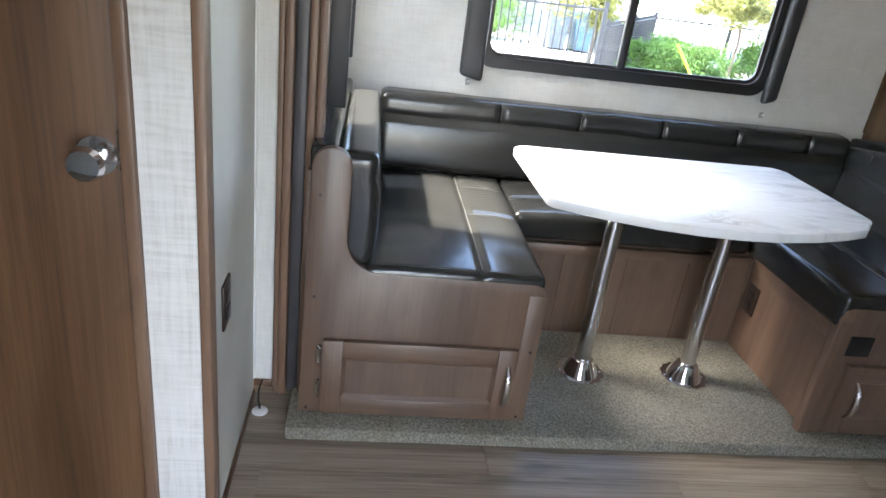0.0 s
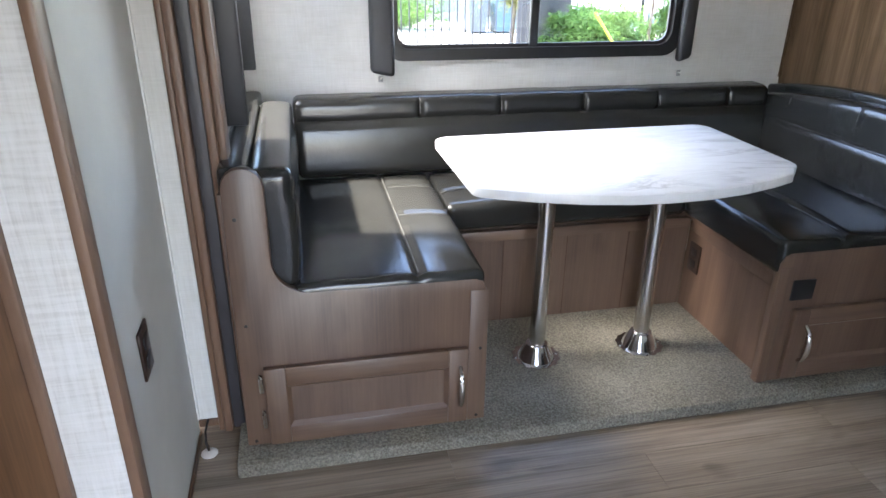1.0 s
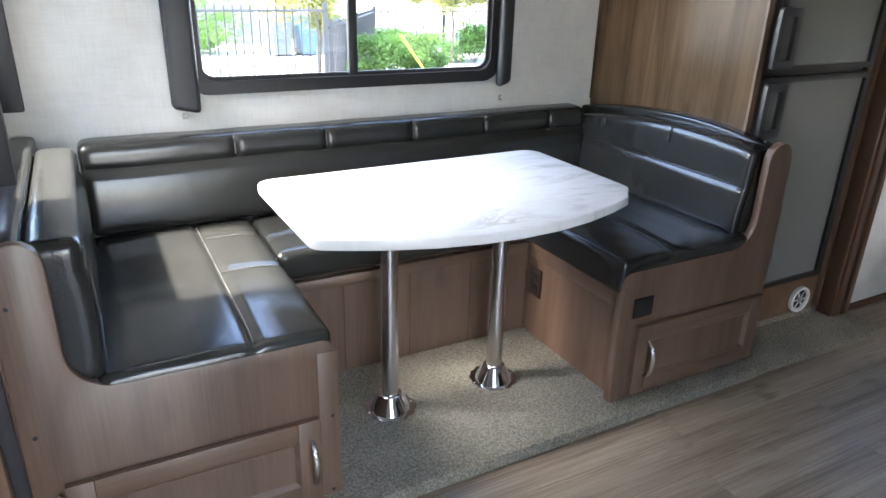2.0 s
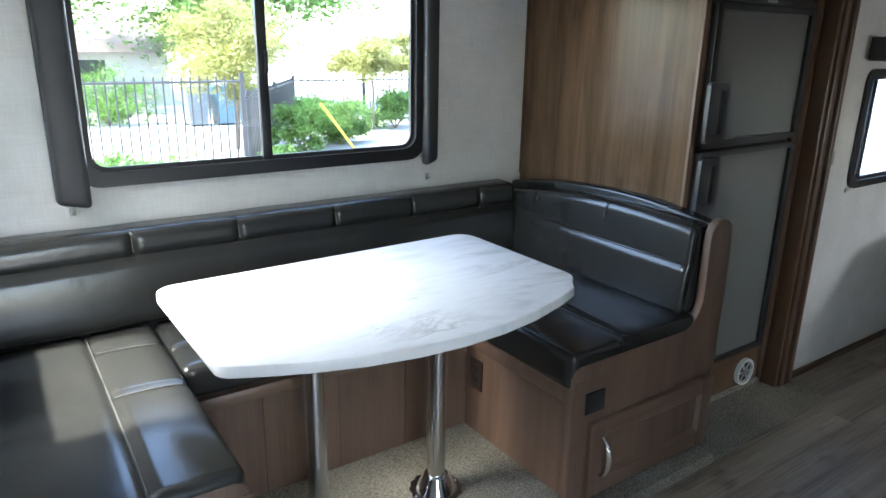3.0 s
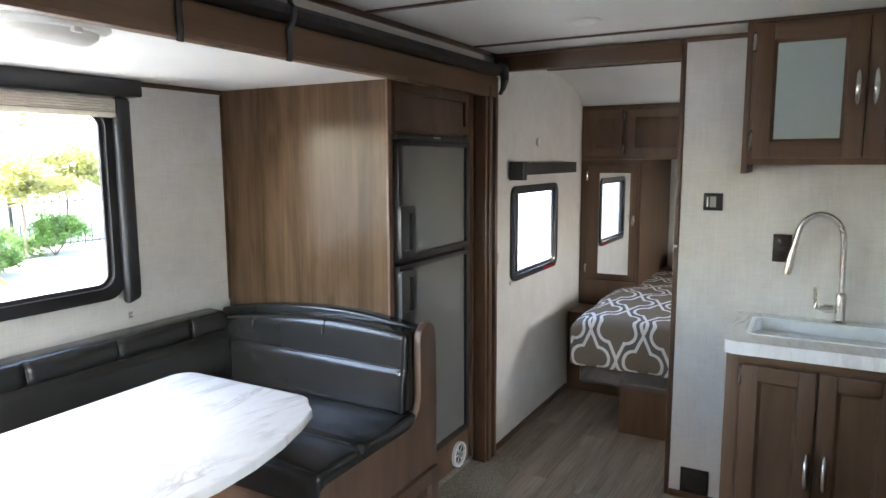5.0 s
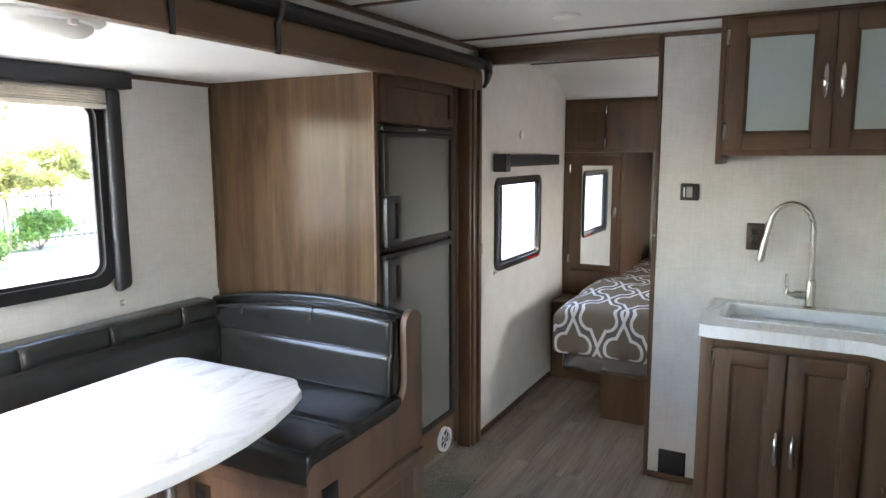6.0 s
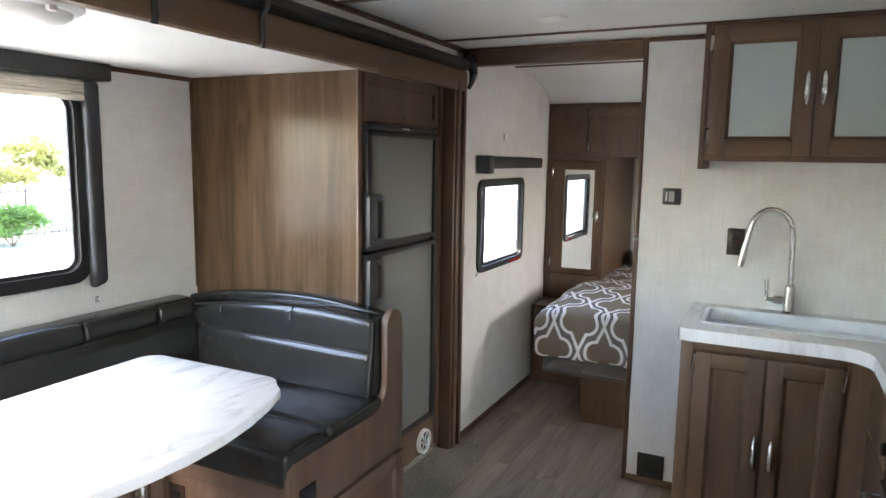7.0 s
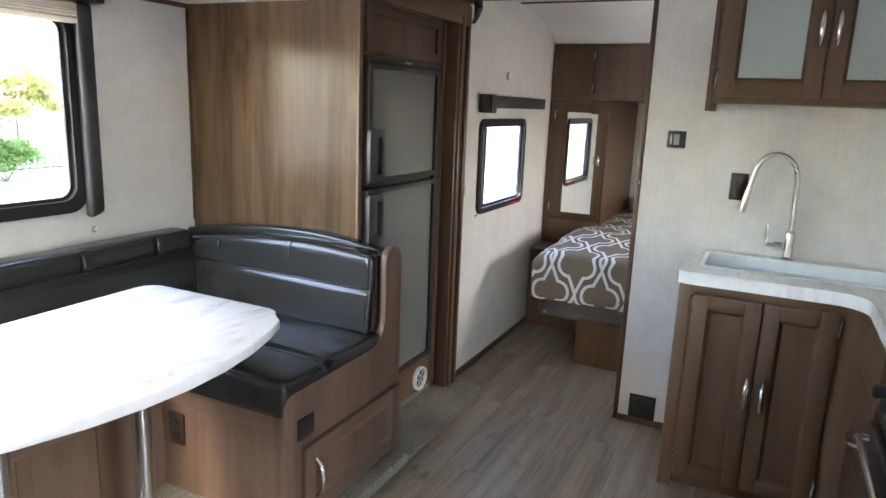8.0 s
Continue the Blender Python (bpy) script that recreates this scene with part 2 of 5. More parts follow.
def bedspread_mat():
    """Taupe bedspread with a white and grey ogee lattice print."""
    m = mat("ogee_print_fabric", (0.3, 0.26, 0.22), 0.85, spec=0.15)
    sep = node(m, "ShaderNodeSeparateXYZ")
    link(m, coords(m, (1, 1, 1)), sep.inputs[0])

    def calc(op, a, b=0.0):
        n = node(m, "ShaderNodeMath")
        n.operation = op
        for i, v in enumerate((a, b)):
            if isinstance(v, (int, float)):
                n.inputs[i].default_value = v
            else:
                link(m, v, n.inputs[i])
        return n.outputs[0]

    def fold(v, pitch, off):  # distance to the nearest medallion's middle, along one axis
        return calc("ABSOLUTE", calc("SUBTRACT", calc("MULTIPLY", calc("FRACT", calc("ADD", calc("DIVIDE", v, pitch), off)), pitch), pitch / 2))

    def away(a, b, ca, cb, r):
        da, db = calc("SUBTRACT", a, ca), calc("SUBTRACT", b, cb)
        return calc("SUBTRACT", calc("SQRT", calc("ADD", calc("MULTIPLY", da, da), calc("MULTIPLY", db, db))), r)

    def medallion(off):
        a, b = fold(sep.outputs["Y"], 0.275, off), fold(drop, 0.305, off)
        return calc("MINIMUM", away(a, b, 0.040, 0.0, 0.055), calc("MULTIPLY", calc("SUBTRACT", calc("ADD", a, calc("MULTIPLY", b, 0.45)), 0.062), 0.91))

    drop = calc("SUBTRACT", sep.outputs["X"], sep.outputs["Z"])  # the print runs on over the foot of the bed
    d = calc("MINIMUM", medallion(0.0), medallion(0.5))
    c = mix(m, calc("LESS_THAN", d, 0.0), (0.115, 0.105, 0.10), (0.165, 0.125, 0.085))
    line = calc("LESS_THAN", calc("ABSOLUTE", calc("SUBTRACT", d, 0.004)), 0.0082)
    c = mix(m, line, c, (0.84, 0.82, 0.79))
    wv = noise_tex(m, coords(m, (1, 1, 1)), 300.0, 2)
    base(m, mix(m, 0.2, c, ramp(m, wv, ((0.3, (0.06, 0.05, 0.045)), (0.7, (0.5, 0.47, 0.43))))))
    bump(m, wv, 0.3, 0.001)
    return m


SPREAD = bedspread_mat()
LEAF = plain("green_leaves", (0.125, 0.23, 0.055), 0.5, 1.2, 0.35, 0.0)
LEAFY = plain("yellow_orange_leaves", (0.28, 0.285, 0.10), 0.5, 1.5, 0.35, 0.0)
for m in (LEAF, LEAFY, SHADE):  # light also shines through thin leaves and the thin shade
    t, x = node(m, "ShaderNodeBsdfTranslucent"), node(m, "ShaderNodeMixShader", Fac=0.5)
    p = m.node_tree.nodes["Principled BSDF"]
    link(m, p.inputs["Base Color"].links[0].from_socket, t.inputs["Color"])
    link(m, p.outputs[0], x.inputs[1])
    link(m, t.outputs[0], x.inputs[2])
    link(m, x.outputs[0], m.node_tree.nodes["Material Output"].inputs[0])
BARK = plain("bark", (0.16, 0.125, 0.095), 0.9, 8, 0.3, 0.6, fine=40)
CONC = plain("pale_concrete", (0.41, 0.40, 0.38), 0.9, 0.8, 0.12, 0.3, fine=30)
# dark grey for the unseen ground, so less light bounces up to the ceiling
DARKG = plain("dark_unseen_ground", (0.10, 0.098, 0.095), 0.9, 0.8, 0.2, 0.4, fine=30)
IRON = plain("black_painted_iron", (0.03, 0.03, 0.033), 0.45, 8, 0.2, 0.05)
STUCCO = plain("pale_stucco", (0.40, 0.385, 0.36), 0.9, 2, 0.08, 0.3)
ROOFM = plain("brown_shingle_roof", (0.20, 0.155, 0.13), 0.9, 9, 0.25, 0.5, fine=25)
BINB = plain("blue_bin_plastic", (0.07, 0.14, 0.20), 0.5, 4, 0.15, 0.05)
BING = plain("grey_bin_plastic", (0.11, 0.13, 0.15), 0.5, 4, 0.15, 0.05)
YELLOW = plain("yellow_plastic_sleeve", (0.75, 0.55, 0.04), 0.5, 6, 0.1, 0.05)
TRAILER = plain("white_trailer_skin", (0.75, 0.76, 0.78), 0.35, 2, 0.04, 0.02)
REDL = plain("red_lamp_lens", (0.5, 0.02, 0.02), 0.2, 10, 0.1, 0.02)
TEAL = plain("dusty_dirt_road", (0.32, 0.30, 0.27), 0.95, 1.5, 0.15, 0.4, fine=20)

# ---- building helpers ----
def box(bm, x0, x1, y0, y1, z0, z1, bev=0.0, seg=2):
    r = bmesh.ops.create_cube(bm, size=1.0)
    vs = r["verts"]
    for v in vs:
        v.co = Vector((x0 + (v.co.x + 0.5) * (x1 - x0), y0 + (v.co.y + 0.5) * (y1 - y0), z0 + (v.co.z + 0.5) * (z1 - z0)))
    if bev:
        es = list({e for v in vs for e in v.link_edges})
        bmesh.ops.bevel(bm, geom=es, offset=bev, segments=seg, profile=0.5, affect="EDGES")
    return bm


def bbox(*a, **k):
    return box(bmesh.new(), *a, **k)


def prism(bm, pts, plane, a, b, bev=0.0):
    """A closed outline in the plane "xy", "xz" or "yz", drawn out from a to b along the third axis."""
    def at(u, v, w):
        return {"xy": (u, v, w), "xz": (u, w, v), "yz": (w, u, v)}[plane]
    lo, hi = [bm.verts.new(at(u, v, a)) for u, v in pts], [bm.verts.new(at(u, v, b)) for u, v in pts]
    fs = [bm.faces.new(lo), bm.faces.new(hi[::-1])]
    n = len(pts)
    for i in range(n):
        fs.append(bm.faces.new((lo[i], hi[i], hi[(i + 1) % n], lo[(i + 1) % n])))
    bmesh.ops.recalc_face_normals(bm, faces=fs)
    if bev:
        bmesh.ops.bevel(bm, geom=list(fs[0].edges) + list(fs[1].edges), offset=bev, segments=2, profile=0.5, affect="EDGES")
    return bm


def ring(bm, outer, inner, plane, a, b):
    """A flat closed band between two outlines of equally many points, drawn out from a to b."""
    def at(u, v, w):
        return {"xy": (u, v, w), "xz": (u, w, v), "yz": (w, u, v)}[plane]
    rows = [[bm.verts.new(at(u, v, w)) for u, v in pts] for pts, w in ((outer, a), (outer, b), (inner, b), (inner, a))]
    n, fs = len(outer), []
    for k in range(4):
        p, q = rows[k], rows[(k + 1) % 4]
        for i in range(n):
            fs.append(bm.faces.new((p[i], q[i], q[(i + 1) % n], p[(i + 1) % n])))
    bmesh.ops.recalc_face_normals(bm, faces=fs)
    return bm


def rrect(x0, x1, y0, y1, r, n=5):
    pts = []
    for cx, cy, s in ((x1 - r, y1 - r, 0), (x0 + r, y1 - r, 90), (x0 + r, y0 + r, 180), (x1 - r, y0 + r, 270)):
        for i in range(n + 1):
            a = radians(s + 90 * i / n)
            pts.append((cx + r * math.cos(a), cy + r * math.sin(a)))
    return pts


def tube(bm, pts, r, n=10, flat=1.0):
    """A round bar along a line of points; r may be a list."""
    pts = [Vector(p) for p in pts]
    rings = []
    up = Vector((0.13, 0.31, 0.94))
    for i, p in enumerate(pts):
        d = (pts[min(i + 1, len(pts) - 1)] - pts[max(i - 1, 0)]).normalized()
        s = d.cross(up)
        s = s.normalized() if s.length > 1e-4 else Vector((1, 0, 0))
        t = d.cross(s)
        rr = r[i] if isinstance(r, (list, tuple)) else r
        rings.append([bm.verts.new(p + rr * (math.cos(a) * s + flat * math.sin(a) * t)) for a in (2 * math.pi * k / n for k in range(n))])
    fs = []
    for a, b in zip(rings, rings[1:]):
        for k in range(n):
            fs.append(bm.faces.new((a[k], a[(k + 1) % n], b[(k + 1) % n], b[k])))
    fs += [bm.faces.new(rings[0][::-1]), bm.faces.new(rings[-1])]
    bmesh.ops.recalc_face_normals(bm, faces=fs)
    return bm


def lathe(bm, prof, cx, cy, n=32, lobes=0, amp=0.0):
    """A turned form about a vertical axis, from (radius, height) pairs; lobes scallop its wide part."""
    rmax = max(p[0] for p in prof)
    rings = []
    for r, z in prof:
        row = []
        for k in range(n):
            a = 2 * math.pi * k / n
            rr = r * (1 + amp * (r / rmax) ** 4 * math.cos(lobes * a)) if lobes else r
            row.append(bm.verts.new((cx + rr * math.cos(a), cy + rr * math.sin(a), z)))
        rings.append(row)
    fs = []
    for a, b in zip(rings, rings[1:]):
        for k in range(n):
            fs.append(bm.faces.new((a[k], a[(k + 1) % n], b[(k + 1) % n], b[k])))
    fs += [bm.faces.new(rings[0][::-1]), bm.faces.new(rings[-1])]
    bmesh.ops.recalc_face_normals(bm, faces=fs)
    return bm


def soft_box(x0, x1, y0, y1, z0, z1, r, shape=None, step=0.045):
    """A padded block with round edges; shape(p) moves every point (crown, seams, arch)."""
    bm = bmesh.new()

    def ticks(a, b):
        n = max(2, int((b - a - 2 * r) / step))
        edge = [0, 0.12, 0.3, 0.55, 1.0]
        return [a + r * e for e in edge] + [a + r + (b - a - 2 * r) * i / n for i in range(1, n)] + [b - r * e for e in edge[::-1]]
    T = [ticks(x0, x1), ticks(y0, y1), ticks(z0, z1)]
    lo, hi = Vector((x0 + r, y0 + r, z0 + r)), Vector((x1 - r, y1 - r, z1 - r))
    made = {}

    def vert(p):
        key = tuple(round(c, 5) for c in p)
        if key not in made:
            q = Vector(p)
            core = Vector([min(max(q[i], lo[i]), hi[i]) for i in range(3)])
            d = q - core
            q = core + d.normalized() * r if d.length > 1e-6 else q
            made[key] = bm.verts.new(shape(q) if shape else q)
        return made[key]
    for ax in range(3):
        o = [i for i in range(3) if i != ax]
        for side in (T[ax][0], T[ax][-1]):
            for a0, a1 in zip(T[o[0]], T[o[0]][1:]):
                for b0, b1 in zip(T[o[1]], T[o[1]][1:]):
                    q = []
                    for a, b in ((a0, b0), (a1, b0), (a1, b1), (a0, b1)):
                        p = [0, 0, 0]
                        p[ax], p[o[0]], p[o[1]] = side, a, b
                        q.append(vert(p))
                    if len(set(q)) == 4:
                        bm.faces.new(q)
    bmesh.ops.recalc_face_normals(bm, faces=bm.faces[:])
    return bm


def mesh_of(name, bm, material, smooth=True):
    me = bpy.data.meshes.new(name)
    bm.to_mesh(me)
    bm.free()
    me.materials.append(material)
    if smooth:
        me.shade_smooth()
        me.set_sharp_from_angle(angle=radians(38))
    return me


def thing(name, at, label, category, group=""):
    e = new(name)
    e.empty_display_size = 0.05
    e.location = at
    return tagged(e, label, category, group)


def part(name, bm, material, parent, label="", smooth=True):
    ob = new(name, mesh_of(name, bm, material, smooth))
    ob.parent = parent
    if parent.type == "EMPTY" and parent.parent is None:
        ob.matrix_parent_inverse = Matrix.Translation(-parent.location)
    return tagged(ob, label) if label else ob


def single(name, bm, material, label, category, group="", smooth=True):
    return tagged(new(name, mesh_of(name, bm, material, smooth)), label, category, group)


def setting(name, bm, material, label="", category="", smooth=False):
    return tagged(new(name, mesh_of(name, bm, material, smooth)), label, category, "", "structure")


def wall_with_hole(plane, a, b, u0, u1, z0, z1, hole):
    """A wall with one opening cut through."""
    h0, h1, k0, k1 = hole
    return ring(bmesh.new(), [(u0, z0), (u1, z0), (u1, z1), (u0, z1)], [(h0, k0), (h1, k0), (h1, k1), (h0, k1)], "xz" if plane == "y" else "yz", a, b)


# main numbers of the plan
MAINW, REAR, PANELX, PARTX, FRONTW, CEILZ, SLZ = 1.996, 2.90, 2.44, 3.268, -0.32, 1.955, 1.765
BF, CZ = 1.855, 0.045  # face of the bench ends; top of the carpet

# ---- structure: floor, walls, ceiling ----
floor = setting("floor", bbox(-1.6, 5.7, FRONTW, MAINW + 0.02, -0.08, -0.006), TEAL, "subfloor under grey-brown wood-look vinyl planks", "floor")
carpet = prism(bmesh.new(), [(1.778, 0.001), (1.776, 0.018), (1.786, 0.036), (1.812, CZ), (REAR, CZ), (REAR, 0.001)], "yz", 0.107, 2.44, 0.006)
for v in carpet.verts:
    if v.co.y < 2.0:
        v.co.y += 0.010 * max(0.0, v.co.x - 1.0) / 1.44
setting("carpet_by_fridge", prism(bmesh.new(), [(1.794, 0.001), (1.793, 0.012), (1.803, 0.020), (2.03, 0.022), (2.034, CZ), (REAR, CZ), (REAR, 0.001)], "yz", 2.4405, 3.16, 0.002), CARPET, "grey-beige carpet edge before the fridge", "carpet", True)
setting("carpet_floor", carpet, CARPET, "grey-beige cut pile carpet on the raised slide floor", "carpet", True)
tip = setting("carpet_flap", prism(bmesh.new(), [(3.1605, 1.796), (3.215, 1.803), (3.245, 1.835), (3.244, 1.95), (3.1605, 1.96)], "xy", 0.001, 0.022, 0.005), CARPET, "rounded end of the carpet edge", "carpet", True)
setting("wall_slide_rear", wall_with_hole("y", REAR, REAR + 0.03, 0.08, 3.3, 0.0, SLZ + 0.05, (0.715, 1.895, 0.995, 1.66)), WALL, "slide wall covered in pale linen-look wallpaper", "wall")
setting("wall_slide_left", wall_with_hole("x", 0.105, 0.135, 1.985, REAR, 0.0, SLZ + 0.05, (2.16, 2.76, 0.925, 1.60)), WALL, "end wall of the slide, pale wallpaper", "wall")
setting("wall_slide_right", bbox(3.18, 3.23, 2.0, REAR, 0.0, SLZ + 0.05), WALL, "end wall of the slide beside the fridge", "wall")
setting("ceiling_slide", bbox(0.08, 3.23, 1.992, REAR + 0.05, SLZ, SLZ + 0.05), CEIL, "white slide ceiling panel", "ceiling")
setting("wall_main_front_end", bbox(-0.06, 0.043, MAINW, MAINW + 0.05, 0.055, CEILZ), WALL, "narrow strip of pale wallpaper beside the slide", "wall")
setting("wall_bedroom_side", wall_with_hole("y", MAINW, MAINW + 0.022, 3.235, 5.7, 0.0, CEILZ + 0.05, (3.494, 4.142, 0.858, 1.316)), WALL, "bedroom side wall in pale linen-look wallpaper", "wall")
setting("wall_over_slide", bbox(-0.06, 3.235, MAINW + 0.004, MAINW + 0.05, SLZ + 0.052, CEILZ + 0.05), WALL, "pale wall strip above the slide opening", "wall")
setting("wall_partition", bbox(PARTX, PARTX + 0.04, FRONTW, 1.135, 0.0, CEILZ), WALL, "kitchen partition covered in pale linen-look wallpaper", "wall")
setting("wall_bath_side", bbox(-0.06, -0.018, 1.275, MAINW, 0.0, CEILZ), BATHWALL, "bathroom side wall, smooth grey-green panel", "wall")
setting("wall_bath_front", bbox(-0.080, 0.009, 1.25, 1.273, 0.0, CEILZ), TEXWALL, "narrow textured wall panel beside the bathroom door", "wall")
setting("wall_bath_over", bbox(-1.6, -0.080, 1.25, 1.275, 1.9, CEILZ), WALL, "wall above the bathroom door", "wall")
setting("wall_bath_far", bbox(-1.6, -0.80, 1.25, 1.275, 0.0, 1.9), WALL, "wall beside the bathroom door", "wall")
setting("wall_tail", bbox(-1.65, -1.6, FRONTW, MAINW, 0.0, CEILZ), WALL, "plain end wall in pale linen-look wallpaper", "wall")
# doorway is out of view; its opening is sized for the fill light it admits
setting("wall_entry_side", wall_with_hole("y", FRONTW - 0.05, FRONTW, -1.6, 1.5, -0.06, CEILZ, (0.2, 0.84, -0.004, 1.6)), WALL, "entry side wall with the open door", "wall")
setting("wall_entry_kitchen", bbox(1.5, 3.0, FRONTW - 0.05, FRONTW, -0.06, CEILZ), WALL, "entry side wall behind the cooker", "wall")
# this opening is never in view; added with its lamp to light the bed
setting("wall_entry_bedroom", wall_with_hole("y", FRONTW - 0.05, FRONTW, 3.0, 5.7, -0.06, CEILZ, (4.12, 4.58, 0.95, 1.35)), WALL, "entry side wall with an unseen opening added to light the bed", "wall")
setting("wall_bed_head", bbox(5.6, 5.65, FRONTW, MAINW, 0.0, CEILZ), WALL, "bedroom end wall", "wall")
setting("ceiling", bbox(-1.65, 4.05, FRONTW - 0.05, MAINW + 0.05, CEILZ, CEILZ + 0.05), CEIL, "white ceiling panels with dark battens", "ceiling")
cove = [(4.05, CEILZ)] + [(4.05 + 0.62 * math.sin(radians(a)), CEILZ - 0.20 * (1 - math.cos(radians(a)))) for a in (15, 30, 45, 60, 75, 90)] + [(5.7, 1.70), (5.7, 2.01), (4.05, 2.01)]
setting("ceiling_cove", prism(bmesh.new(), cove, "xz", FRONTW, MAINW + 0.05), CEIL, "curved ceiling over the bed", "ceiling", True)


def trim_piece(name, bm, material=TRIM, label="dark brown wood-look trim strip"):
    return setting(name, bm, material, label, "trim", True)


for nm, x in (("trim_ceiling_batten_a", 3.018), ("trim_ceiling_batten_b", 2.22), ("trim_ceiling_batten_c", 1.05)):
    trim_piece(nm, bbox(x - 0.012, x + 0.012, FRONTW, 1.97, CEILZ - 0.007, CEILZ - 0.0005, bev=0.002))
trim_piece("trim_bedroom_batten", bbox(3.9, 3.92, 0.9, 1.97, CEILZ - 0.008, CEILZ - 0.0005, bev=0.002))
trim_piece("trim_slide_crown", bbox(-0.05, 3.262, 1.972, 1.994, CEILZ - 0.018, CEILZ - 0.0005, bev=0.004), TRIMX)
trim_piece("trim_slide_rear", prism(bmesh.new(), [(REAR - 0.001, SLZ - 0.001), (REAR - 0.016, SLZ - 0.001), (REAR - 0.011, SLZ - 0.011), (REAR - 0.001, SLZ - 0.018)], "yz", 0.137, PANELX - 0.002), TRIMX)
trim_piece("trim_pantry_corner", bbox(PANELX - 0.008, PANELX - 0.0005, REAR - 0.012, REAR - 0.001, 0.86, SLZ - 0.02, bev=0.002), PANTRY)
trim_piece("trim_partition_edge", bbox(PARTX - 0.006, PARTX + 0.046, 1.136, 1.156, 0.0, CEILZ - 0.001, bev=0.004))
trim_piece("trim_partition_top", bbox(PARTX - 0.014, PARTX - 0.001, 0.89, 1.135, CEILZ - 0.02, CEILZ - 0.001, bev=0.003), CABX)
trim_piece("trim_partition_base", bbox(PARTX - 0.011, PARTX - 0.001, 0.888, 1.135, 0.001, 0.03, bev=0.003), CABX)
beam = bbox(PARTX - 0.004, PARTX + 0.045, 1.157, MAINW - 0.003, 1.874, CEILZ - 0.001, bev=0.004)
trim_piece("trim_doorway_beam", beam, CABX, "brown wood beam over the bedroom opening")
trim_piece("trim_doorway_beam_lip", bbox(PARTX - 0.012, PARTX - 0.0045, 1.157, MAINW - 0.02, CEILZ - 0.016, CEILZ - 0.001, bev=0.003), CABX)
trim_piece("trim_bedroom_base", bbox(3.29, 4.39, MAINW - 0.012, MAINW - 0.001, 0.001, 0.032, bev=0.003), TRIMX)
trim_piece("trim_bath_corner", bbox(0.010, 0.030, 1.243, 1.29, 0.0, CEILZ - 0.001, bev=0.005), JAMB)
trim_piece("trim_bath_door_jamb", bbox(-0.103, -0.081, 1.238, 1.27, 0.0, 1.93, bev=0.004), JAMB)
trim_piece("trim_bath_base", bbox(-0.017, -0.009, 1.30, 1.985, 0.001, 0.02, bev=0.002))
trim_piece("trim_wall_joint", bbox(-0.0175, -0.012, 1.984, 1.9955, 0.06, CEILZ - 0.001, bev=0.002), WHITEP, "white corner bead")
trim_piece("trim_strip_foot", bbox(-0.017, 0.042, 1.99, 2.02, 0.03, 0.054, bev=0.003), JAMB)


def jamb(x0, x1, tag, dark):
    """Upright mouldings round the slide opening: wood, a rubber wiper, wood."""
    w = x1 - x0
    top = 1.80
    for k, (a, b, y0, y1, m) in enumerate(((0.0, 0.14, 1.962, 2.03, JAMB), (0.145, 0.34, 1.952, 2.03, JAMB), (0.345, 0.63, 1.968, 2.03, SEALG), (0.635, 0.82, 1.955, 2.05, JAMB), (0.825, 1.0, 1.966, 2.05, JAMB))):
        if dark and m is JAMB:
            m = TRIM
        trim_piece("trim_slide_jamb_%s_%s" % (tag, "abcde"[k]), bbox(x0 + a * w, x0 + b * w, y0, y1, 0.004 if x0 > 2 else 0.03, top, bev=0.006), m, "moulded upright trim with a rubber wiper beside the slide")


# added blocker: closes the gap under the left jamb where daylight leaked in
trim_piece("trim_slide_foot_seal", bbox(-0.4, 0.104, 2.055, 2.08, 0.0, 0.12), SEAL, "black block added behind the slide's foot to keep outside light out")
jamb(0.044, 0.166, "left", False)
jamb(3.115, 3.262, "right", True)

# header over the slide: wood fascia, rolled black seal above it, straps
hd = thing("slide_header", (1.6, 1.97, SLZ), "brown wood fascia with a rolled black rubber seal along its top", "slide header")
part("fascia", prism(bmesh.new(), [(1.955, SLZ - 0.012), (1.955, 1.835), (1.963, 1.848), (1.99, 1.85), (1.99, SLZ - 0.012)], "yz", 0.14, 3.232), FASCIA, hd)
part("fascia_lip", bbox(0.14, PANELX - 0.004, 1.951, 1.9545, SLZ - 0.012, SLZ - 0.002, bev=0.0015), JAMB, hd)
part("seal", prism(bmesh.new(), [(1.99, 1.852), (1.948, 1.852), (1.930, 1.866), (1.928, 1.882), (1.945, 1.898), (1.99, 1.912)], "yz", 0.05, 3.242, 0.004), SEAL, hd, "rolled black rubber seal")
for x in (1.44, 1.81):
    part("strap", tube(bmesh.new(), [(x, 1.94, 1.905), (x, 1.925, 1.885), (x, 1.93, 1.85), (x, 1.948, 1.83), (x + 0.004, 1.948, 1.77), (x + 0.006, 1.955, 1.745)], 0.009, 8), SEAL, hd, "black strap")
part("seal_end", tube(bmesh.new(), [(3.222, 1.95, 1.91), (3.235, 1.93, 1.88), (3.236, 1.925, 1.83), (3.226, 1.93, 1.79), (3.215, 1.94, 1.765)], [0.022, 0.026, 0.02, 0.012, 0.008], 8), SEAL, hd, "drooping end of the black seal")


